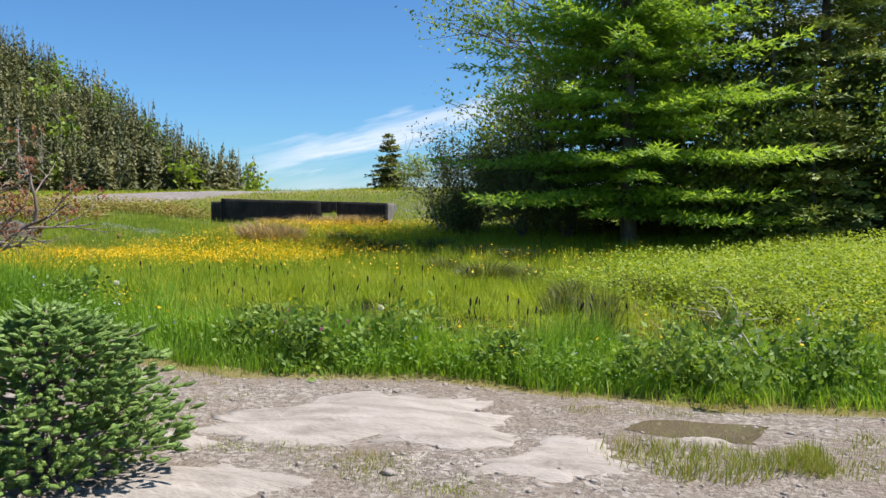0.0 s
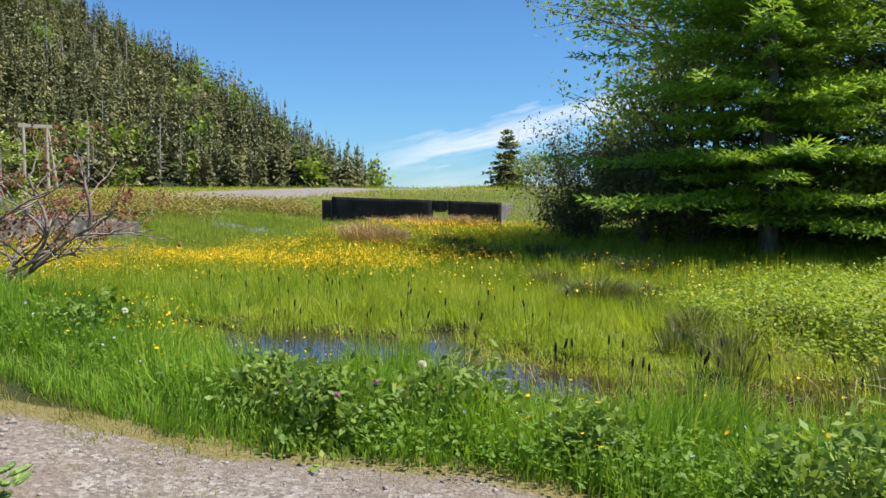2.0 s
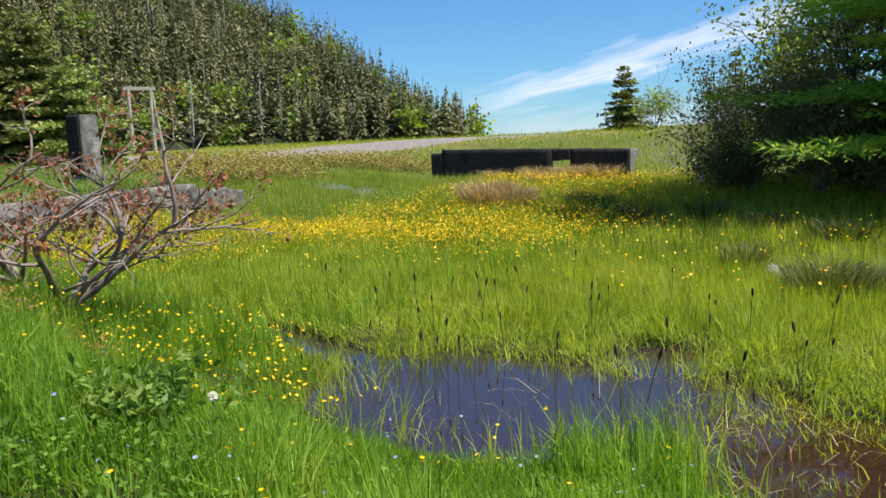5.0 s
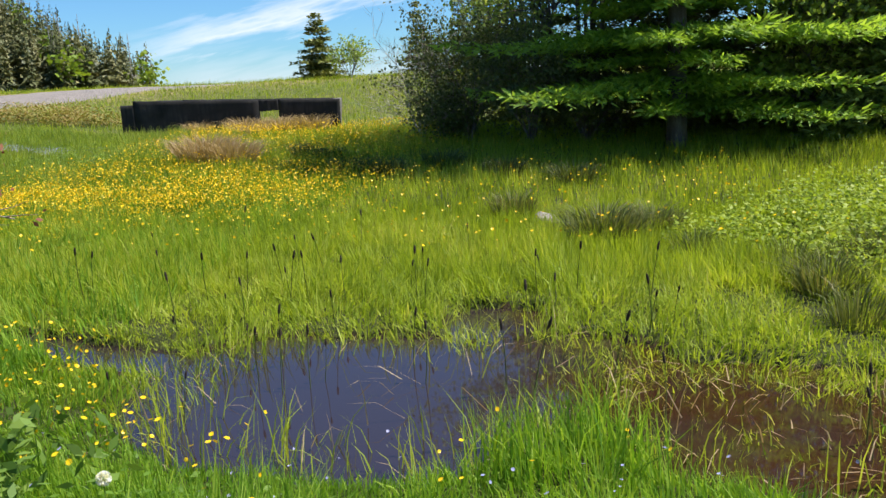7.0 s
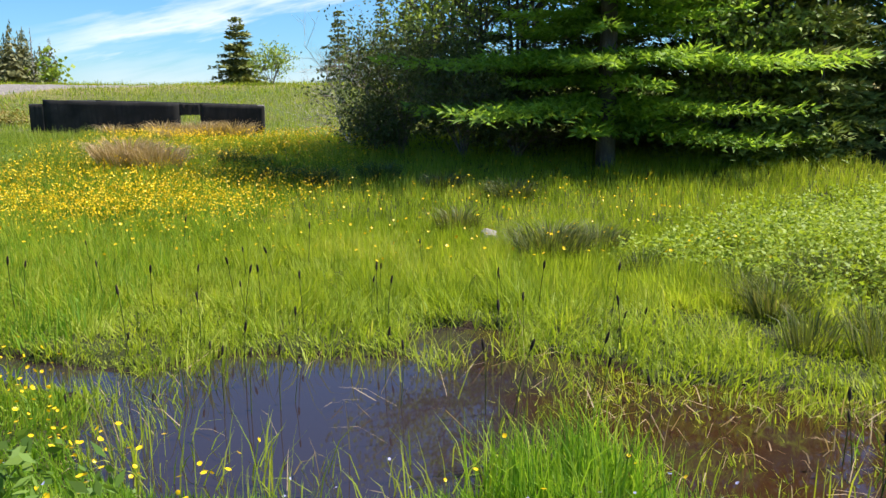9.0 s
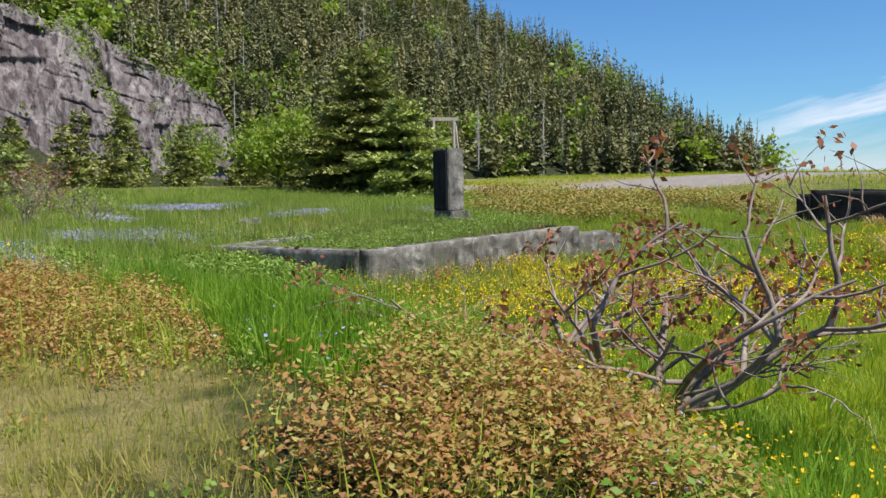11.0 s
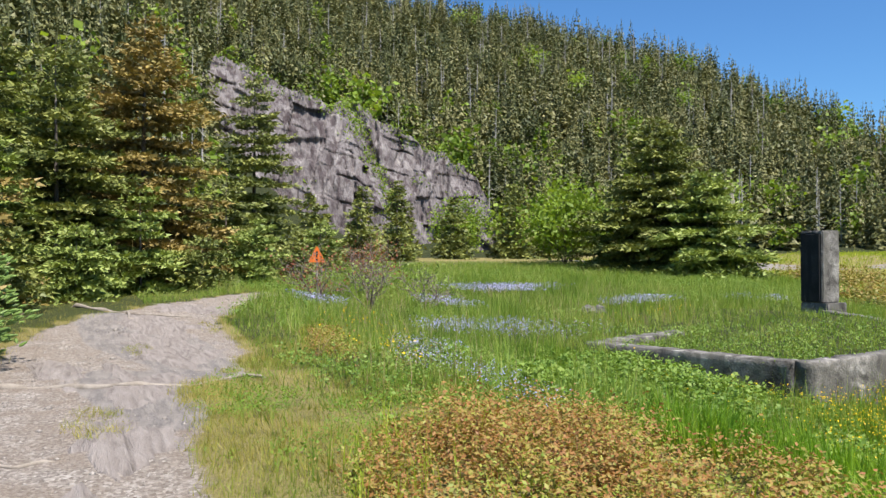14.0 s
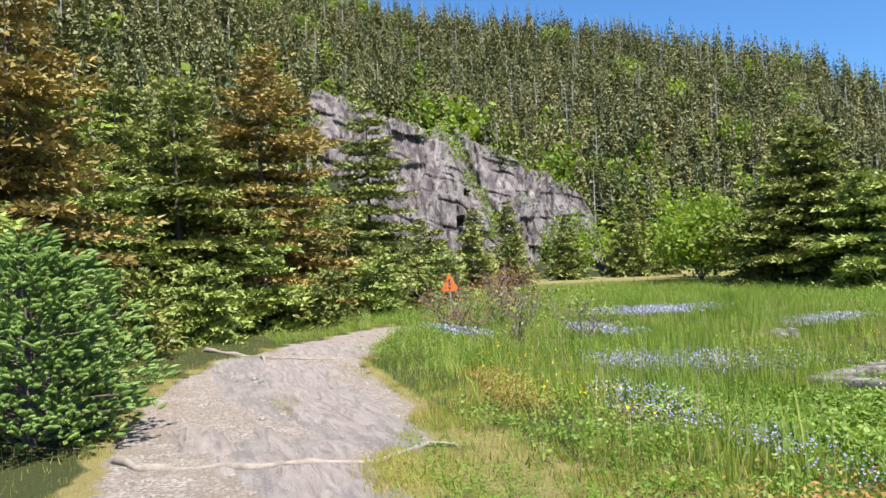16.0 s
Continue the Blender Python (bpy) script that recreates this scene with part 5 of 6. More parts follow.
def build_roots():
    rng = np.random.default_rng(320)
    for pts, rad in (((( -15.6, 0.55), (-15.0, 1.0), (-14.7, 1.6), (-14.35, 2.3), (-14.3, 2.7), (-14.6, 3.2), (-14.5, 3.9)), 0.042), (((-25.0, 1.4), (-23.9, 2.1), (-23.2, 2.5), (-22.4, 3.2), (-22.0, 3.9)), 0.045), (((-23.2, 2.5), (-22.1, 2.6), (-21.2, 3.4)), 0.03), (((-11.6, 0.9), (-11.3, 1.5), (-11.2, 2.0)), 0.02)):
        p = np.array(pts)
        t = np.linspace(0, len(p) - 1, 34)
        x, y = np.interp(t, range(len(p)), p[:, 0]), np.interp(t, range(len(p)), p[:, 1])
        x, y = x + 0.07 * np.sin(t * 3.1) + 0.03 * np.sin(t * 9), y + 0.06 * np.cos(t * 2.7)
        z = height(x, y) + rad * 0.15 + 0.02 * np.sin(t * 2.3 + 1) + 0.008 * np.sin(t * 7)
        z[0] -= rad * 1.6
        z[-1] -= rad * 1.6
        V, F = tube(np.stack([x, y, z], -1), rad * (1 + 0.25 * np.sin(t * 6 + 1)) * np.linspace(1.15, 0.5, 34), 8)
        tagged(mk("tree_root", V, F, M_ROOT, smooth=True), "bleached tree root lying across the path", "root", "roots across the path")


build_roots()


def stone(name, x, y, r, label, seed, mat, squash=0.6, cat="stone"):
    rng = np.random.default_rng(seed)
    bm = bmesh.new()
    bmesh.ops.create_icosphere(bm, subdivisions=3, radius=1)
    for v in bm.verts:
        k = 1 + 0.3 * noise.noise(v.co * 1.3 + Vector((seed, 0, 0))) + 0.12 * noise.noise(v.co * 4)
        v.co = Vector((v.co.x * k * r, v.co.y * k * r * 0.8, v.co.z * k * r * squash))
    ob = bm_part(name, bm, mat)
    ob.matrix_world = pose(x, y, float(height(x, y)) + r * squash * 0.4, 0, 0, seed * 40)
    return tagged(ob, label, cat)


stone("boulder", 0.52, 14.65, 0.16, "small pale boulder beside the rushes", 3, M_SLAB, 0.8, "boulder")
stone("boulder", -20.98, 12.97, 0.32, "grey flat boulder in the meadow", 4, M_CONC, 0.5, "boulder")
stone("boulder", -20.75, 13.1, 0.16, "grey rounded boulder in the meadow", 5, M_CONC, 1.1, "boulder")


stone("flat_stone", -8.35, 3.02, 0.13, "pale flat stone in the bare earth", 6, M_SLAB, 0.22)
stone("flat_stone", -9.2, 3.4, 0.11, "pale flat stone in the bare earth", 7, M_SLAB, 0.3)
stone("flat_stone", -8.0, 3.35, 0.09, "pale flat stone in the bare earth", 8, M_SLAB, 0.3)


def build_pebbles():
    rng = np.random.default_rng(330)
    x, y = rng.uniform(-26, 7, 30000), rng.uniform(-1, 6.5, 30000)
    ok = (path_field(x, y) > 0.55) & (rng.uniform(0, 1, len(x)) < 0.2 + 0.5 * (fbm(x, y, 12) > 0.1))
    x, y = x[ok][:7000], y[ok][:7000]
    n = len(x)
    z = height(x, y)
    s = rng.gamma(1.6, 0.0055, n) + 0.004
    o = np.array([(1, 0, 0), (0, 1, 0), (-1, 0, 0), (0, -1, 0), (0, 0, 0.6), (0, 0, -0.6)], float)
    V = (o[None] * s[:, None, None] * rng.uniform(0.6, 1.3, (n, 6, 1)) + np.stack([x, y, z + s * 0.1], -1)[:, None]).reshape(-1, 3)
    f = np.array([(0, 1, 4), (1, 2, 4), (2, 3, 4), (3, 0, 4), (1, 0, 5), (2, 1, 5), (3, 2, 5), (0, 3, 5)])
    F = (np.arange(n)[:, None, None] * 6 + f[None]).reshape(-1, 3)
    tagged(mk("gravel", V, F, M_SLAB), "loose grey gravel strewn over the path", "gravel", kind="stuff")


build_pebbles()


# ---------- grasses and herbs ----------
def scatter(n, x0, x1, y0, y1, chance, rng):
    x, y = rng.uniform(x0, x1, n), rng.uniform(y0, y1, n)
    k = rng.uniform(0, 1, n) < chance(x, y)
    return x[k], y[k]


def blades(name, x, y, h, w, mat, label, rng, lean=0.35, cat="grass", lift=0.0, z=None, fine=True, clump=0.5):
    """Grass blades in clumps that lean together, each drawn to a point; fine ones are bent once on the way."""
    n = len(x)
    z = (height(x, y) if z is None else z) - 0.02 + lift
    cl = fbm(x * 3.3, y * 3.3, 91, 3)
    h = h * np.clip(1 + clump * (1.5 * cl + 0.8 * fbm(x * 1.1, y * 1.1, 92, 2)), 0.35, 1.9)
    a = 6.5 * vnoise(x * 1.7, y * 1.7, 93) + rng.normal(0, 1.1, n)
    b = rng.uniform(0, 2 * np.pi, n)
    L = np.abs(rng.normal(0, lean, n))
    d = np.stack([np.cos(a) * L, np.sin(a) * L, np.ones(n)], -1)
    d /= np.linalg.norm(d, axis=1)[:, None]
    sd = np.stack([np.cos(b), np.sin(b), np.zeros(n)], -1) * (w * rng.uniform(0.6, 1.4, n))[:, None] * 0.5
    p = np.stack([x, y, z], -1)
    R = np.clip(0.5 + 0.4 * fbm(x * 0.7, y * 0.7, 77) + 0.3 * cl + rng.normal(0, 0.14, n), 0, 1)
    if fine:
        m = p + d * (h * 0.55)[:, None]
        d2 = d + np.stack([np.cos(a), np.sin(a), -0.25 * np.ones(n)], -1) * (L * 1.3)[:, None]
        t = m + d2 / np.linalg.norm(d2, axis=1)[:, None] * (h * 0.5)[:, None]
        V = np.stack([p - sd, p + sd, m + sd * 0.8, m - sd * 0.8, t], 1).reshape(-1, 3)
        o = np.arange(n)[:, None] * 5
        F, k = np.concatenate([o + [0, 1, 2], o + [0, 2, 3], o + [3, 2, 4]]), 5
    else:
        V = np.stack([p - sd, p + sd, p + d * h[:, None]], 1).reshape(-1, 3)
        F, k = np.arange(n * 3).reshape(-1, 3), 3
    return tagged(mk(name, V, F, mat, rnd=np.repeat(R, k)), label, cat, kind="stuff")


def bramble_zone(x, y):
    return ((y < 13.6 + 0.56 * (x - 2)) & (y > 9.3 + np.maximum(0, (4.6 - x) * 1.6)) & (x > 1.8) & (y < 20.5)).astype(float)


def heath_zone(x, y):
    e = 0.55 * fbm(x * 0.9, y * 0.9, 15) + 0.45 * fbm(x * 2.7, y * 2.7, 35)
    a = 1 - np.hypot((x + 8.9) / 2.9, (y - 4.75) / 1.35) + e
    b = 1 - np.hypot((x + 4.6) / 1.6, (y - 6.1) / 1.6) + e - 2 * np.maximum(0, -(x + 3) - 0.62 * (y - 2.2))
    c = 0.55 - np.hypot((x + 17.2) / 3.6, (y - 5.3 - 0.18 * (-17.2 - x)) / 0.75) + 1.2 * e
    return np.maximum(np.maximum(a, b), c)


def far_heath_zone(x, y):
    e = 0.3 * fbm(x * 0.3, y * 0.3, 16)
    a = 1 - np.hypot((x + 19.5) / 3.4, (y - 24.5) / 4.0) + e
    b = 1 - np.hypot((x + 21) / 4.5, (y - 34) / 3.0) + e
    c = 1 - np.hypot((x + 27) / 4.5, (y - 31) / 3.0) + e
    return np.maximum(np.maximum(a, b), c)


def blue_field(x, y):
    """Drifts of forget-me-nots in the west meadow."""
    f = 0
    for cx, cy, rx, ry, t in ((-13.2, 5.75, 2.6, 0.34, -0.04), (-15.4, 6.3, 1.2, 0.5, -0.3), (-18.6, 9.2, 0.8, 2.2, -0.35), (-28.0, 14.4, 1.0, 2.0, -0.4), (-22.2, 15.5, 1.0, 1.2, 0.2), (-21.5, 19, 0.9, 0.8, 0.0), (-24, 10.5, 1.6, 0.5, 0.1), (-14, 24.5, 2.0, 0.6, 0.2), (-25, 7.2, 1.2, 0.5, 0.3)):
        c, s = math.cos(t), math.sin(t)
        f = np.maximum(f, 1 - np.hypot(((x - cx) * c + (y - cy) * s) / (1.15 * rx), (-(x - cx) * s + (y - cy) * c) / (1.25 * ry)))
    return np.clip(f * 1.5, 0, 1) * np.clip(0.45 + 1.1 * fbm(x * 1.5, y * 1.5, 4), 0.03, 1)


def build_grass():
    rng = np.random.default_rng(401)
    off = lambda x, y: 1 - S(path_field(x, y), 0.12, 0.4)
    dryland = lambda x, y: off(x, y) * (pond_field(x, y) < 0.0) * (heath_zone(x, y) < 0.15)
    x, y = scatter(112000, -4.5, 8.5, 5.0, 8.9, lambda x, y: dryland(x, y) * 0.95, rng)
    tall = 0.15 + 0.22 * S(y, 5.2, 6.0) - 0.24 * S(y, 6.2, 7.6)
    blades("tall_grass", x, y, tall * rng.uniform(0.6, 1.25, len(x)), 0.0085, M_LUSH, "lush green grass on the pond's bank", rng, 0.4)
    wet = lambda x, y: (pond_field(x, y) < 0.02) * (1 - bramble_zone(x, y) * 0.8)
    x, y = scatter(62000, -7.0, 7.0, 8.3, 11.4, wet, rng)
    blades("marsh_sedge", x, y, rng.uniform(0.12, 0.32, len(x)) * (0.6 + 0.4 * S(y, 9.5, 11.5)), 0.010, M_SEDGE, "bright yellow-green sedge of the wet marsh", rng, 0.85, clump=0.8)
    x, y = scatter(150000, -9.0, 9.0, 11.2, 15.6, wet, rng)
    blades("marsh_sedge", x, y, rng.uniform(0.12, 0.30, len(x)), 0.014, M_SEDGE, "bright yellow-green sedge of the open marsh", rng, 0.75, fine=False, clump=0.7)
    x, y = scatter(26000, -6.0, 7.0, 7.2, 11.5, lambda x, y: ((pond_field(x, y) >= -0.02) & (pond_field(x, y) < 0.45)) * (0.05 + 0.12 * S(-x, -0.5, 1.0) + 0.35 * (pond_field(x, y) < 0.16) * S(-x, -2.5, -0.5) + 0.35 * (fbm(x * 1.6, y * 1.6, 8) > 0.2) * (1 - 0.5 * S(-x, -1.5, 0.5))), rng)
    blades("water_sedge", x, y, rng.uniform(0.12, 0.42, len(x)), 0.008, M_SEDGE, "thin sedge standing in the pond", rng, 0.5, z=np.full(len(x), 0.0))
    x, y = scatter(34000, 0.3, 6.5, 7.3, 10.6, lambda x, y: (pond_field(x, y) > -0.02) * S(x, 0.3, 1.6) * S(fbm(x * 1.4, y * 1.4, 61), -0.25, 0.35) * S(y, 7.6, 9.0) * 0.8, rng)
    blades("stubble_sedge", x, y, rng.uniform(0.04, 0.18, len(x)), 0.011, M_SEDGE, "short tangled sedge in the shallow brown water", rng, 1.3, z=np.full(len(x), 0.01), fine=False)
    x, y = scatter(16000, -3.0, 4.8, 7.1, 8.5, lambda x, y: (pond_field(x, y) > -0.3) * (0.7 * S(x, 0.1, 0.35) * (1 - S(x, 0.9, 1.3)) * (1 - S(y, 8.0, 8.3)) + 0.12 * S(x, 2.2, 2.8)) * (0.4 + 0.6 * (fbm(x * 2.5, y * 2.5, 58) > -0.1)), rng)
    blades("shore_sedge", x, y, rng.uniform(0.2, 0.44, len(x)), 0.0085, M_LUSH, "tall green sedge along the pond's near shore", rng, 0.3, z=np.maximum(height(x, y), -0.05))
    x, y = scatter(5000, -3.0, 6.0, 7.4, 10.6, lambda x, y: (pond_field(x, y) > -0.05) * (0.03 + 0.22 * S(x, 0.8, 2.5) + 0.25 * (fbm(x * 1.6, y * 1.6, 8) > 0.2)), rng)
    blades("bent_sedge", x, y, rng.uniform(0.2, 0.42, len(x)), 0.007, M_STRAW, "pale dead sedge fallen on the water", rng, 3.0, z=np.full(len(x), 0.03))
    x, y = scatter(150000, -18, 9, 14.8, 31, lambda x, y: (1 - bramble_zone(x, y) * 0.7) * ~in_foundation(x, y) * 0.85, rng)
    blades("meadow_grass", x, y, rng.uniform(0.14, 0.34, len(x)) * (1 - 0.5 * S(y, 27, 31)), 0.019, M_SEDGE, "flowering green meadow grass", rng, 0.4, fine=False)
    x, y = scatter(90000, -48, 14, 30, 62, lambda x, y: (rock_field(x, y) < 0.4) * (far_heath_zone(x, y) < 0.1) * 0.8, rng)
    blades("upland_grass", x, y, rng.uniform(0.12, 0.32, len(x)), 0.035, M_SEDGE, "rough grass of the crest", rng, 0.45, fine=False)
    x, y = scatter(210000, -40, -9, 3.0, 30, lambda x, y: off(x, y) * (heath_zone(x, y) < 0.1) * (far_heath_zone(x, y) < 0.25) * (rock_field(x, y) < 0.4) * (1 - 0.55 * S(-y, -5.2, -3.6) * S(x, -22, -15)) * (1 - 0.5 * S(-x, 25, 38)), rng)
    blades("west_meadow_grass", x, y, rng.uniform(0.14, 0.36, len(x)) * (0.45 + 0.55 * S(y, 3.8, 6.5)) * np.where(in_foundation(x, y), 0.55, 1.0) * (1 - 0.6 * S(blue_field(x, y), 0.1, 0.4)), 0.017, M_MEADOW, "green meadow grass around the foundation", rng, 0.4, fine=False)
    x, y = scatter(26000, -21, -3.0, 3.0, 8.0, lambda x, y: (heath_zone(x, y) > 0.05) * (0.12 + 0.6 * (fbm(x * 1.9, y * 1.9, 39) > 0.12)), rng)
    blades("heath_grass", x, y, rng.uniform(0.12, 0.40, len(x)), 0.008, M_SEDGE, "yellow-green grass growing through the heath", rng, 0.45)
    x, y = scatter(120000, -32, -10.5, 5.2, 20, lambda x, y: off(x, y) * ~in_foundation(x, y) * (heath_zone(x, y) < 0.1) * (rock_field(x, y) < 0.3) * S(fbm(x * 0.7, y * 0.7, 71), 0.05, 0.35) * 0.7, rng)
    blades("tall_meadow_tufts", x, y, rng.uniform(0.28, 0.58, len(x)), 0.016, M_MEADOW, "tall rank tufts of green meadow grass", rng, 0.4, fine=False)
    x, y = scatter(9000, -30, -9, 4.6, 18, lambda x, y: off(x, y) * ~in_foundation(x, y) * (0.1 + 0.5 * (fbm(x * 0.6, y * 0.6, 73) > 0.1)), rng)
    blades("dry_stems", x, y, rng.uniform(0.3, 0.6, len(x)), 0.006, M_STRAW, "thin dry grass stems in the meadow", rng, 0.3)
    x, y = scatter(48000, -10.5, -3.2, 5.6, 9.4, lambda x, y: (pond_field(x, y) < -0.05) * (heath_zone(x, y) < 0.1) * 0.95, rng)
    blades("bank_grass", x, y, rng.uniform(0.16, 0.40, len(x)), 0.010, M_LUSH, "tall green grass below the heath", rng, 0.35)
    x, y = scatter(42000, -13, -3, 8.0, 20, lambda x, y: 0.9 * (pond_field(x, y) < 0) * ~in_foundation(x, y), rng)
    blades("hollow_grass", x, y, rng.uniform(0.14, 0.32, len(x)), 0.013, M_LUSH, "long grass in the hollow", rng, 0.35)
    x, y = scatter(170000, -19, -2.5, 1.2, 6.4, lambda x, y: S(1 - path_field(x, y), 0.2, 0.8) * (heath_zone(x, y) < 0.2) * (0.35 + 0.65 * (fbm(x * 1.1, y * 1.1, 18) > -0.2)), rng)
    blades("dry_verge_grass", x, y, rng.uniform(0.03, 0.12, len(x)) * (1 + 0.5 * fbm(x, y, 6)), 0.008, M_VERGE, "short dry yellow-green turf beside the path", rng, 0.7, fine=False)
    tuft = lambda x, y: np.maximum.reduce([1 - np.hypot((x - a) / b, (y - c) / d) for a, b, c, d in ((4.25, 0.55, 3.85, 0.35), (1.0, 0.5, 3.95, 0.22), (2.75, 0.6, 3.35, 0.25), (5.6, 0.7, 4.3, 0.4), (0.3, 0.8, 4.9, 0.3), (2.0, 0.8, 3.5, 0.13), (3.05, 0.5, 3.2, 0.22), (1.15, 0.45, 3.6, 0.2), (5.0, 0.5, 3.95, 0.3), (5.6, 0.6, 3.6, 0.4), (0.9, 0.6, 4.5, 0.3), (3.9, 0.5, 4.75, 0.14), (-12.6, 0.9, 1.9, 0.35), (-13.2, 0.6, 2.9, 0.3), (-18.0, 0.8, 2.5, 0.25), (-20.5, 0.9, 3.9, 0.2))])
    x, y = scatter(130000, 0, 7, 3.0, 5.5, lambda x, y: S(tuft(x, y), 0.0, 0.35) * (0.4 + 0.6 * (fbm(x * 3, y * 3, 13) > -0.1)), rng)
    blades("rock_side_tufts", x, y, rng.uniform(0.02, 0.07, len(x)) * np.where((x > 3.7) & (x < 4.9) & (y < 4.2), 2.0, 0.8), 0.007, M_MOSSY, "low green tufts growing between the slabs", rng, 0.8, fine=False)
    x, y = scatter(90000, -22, -10, 1.2, 5.5, lambda x, y: S(tuft(x, y), 0.0, 0.35) * (0.4 + 0.6 * (fbm(x * 3, y * 3, 13) > -0.1)), rng)
    blades("path_tufts", x, y, rng.uniform(0.03, 0.10, len(x)) * np.where(x > 3.5, 1.5, 0.9), 0.006, M_VERGE, "low moss and grass tufts growing in the path", rng, 0.8)
    x, y = scatter(260000, -30, 9, -4.5, 7.5, lambda x, y: S(1 - path_field(x, y), 0.15, 0.7) * (S(path_field(x, y), 0.0, 0.05) * 0.8 + 0.35) * (1 - 0.9 * S(y, 5.6, 6.2)) * (0.35 + 0.65 * (fbm(x * 1.3, y * 1.3, 19) > -0.15)) * np.where(x > 1.5, 1.0, 0.8), rng)
    blades("verge_grass", x, y, rng.uniform(0.04, 0.13, len(x)) * (1 + 0.6 * fbm(x, y, 6)), 0.0085, M_VERGE, "short trodden yellow-green grass beside the path", rng, 0.7, fine=False)


build_grass()


def herbs(name, x, y, h, per, size, mat, label, rng, spread=0.16, cat="herbs", long=1.6, leafy_from=0.25):
    """Leafy plants: for each, leaves at random heights about a stem."""
    n = len(x)
    z = height(x, y)
    hh = np.repeat(h, per)
    f = rng.uniform(leafy_from, 1.0, n * per)
    P = np.stack([np.repeat(x, per), np.repeat(y, per), np.repeat(z, per) + hh * f], -1)
    P[:, :2] += rng.normal(0, spread, (n * per, 2)) * (1.1 - 0.5 * f)[:, None]
    a = rng.uniform(0, 6.283, n * per)
    D = np.stack([np.cos(a), np.sin(a), rng.uniform(-0.3, 0.9, n * per)], -1)
    D /= np.linalg.norm(D, axis=1)[:, None]
    Sd = np.cross(D, rng.normal(0, 0.5, D.shape) + (0, 0, 1))
    Sd /= np.linalg.norm(Sd, axis=1)[:, None]
    s = (size * rng.uniform(0.6, 1.4, n * per))[:, None]
    V = np.stack([P, P + D * s * long * 0.45 + Sd * s * 0.5, P + D * s * long, P + D * s * long * 0.45 - Sd * s * 0.5], 1).reshape(-1, 3)
    o = np.arange(n * per)[:, None] * 4
    F = np.concatenate([o + [0, 1, 2], o + [0, 2, 3]])
    return tagged(mk(name, V, F, mat, rnd=np.repeat(np.repeat(rng.uniform(0, 1, n), per), 4)), label, cat, kind="stuff")


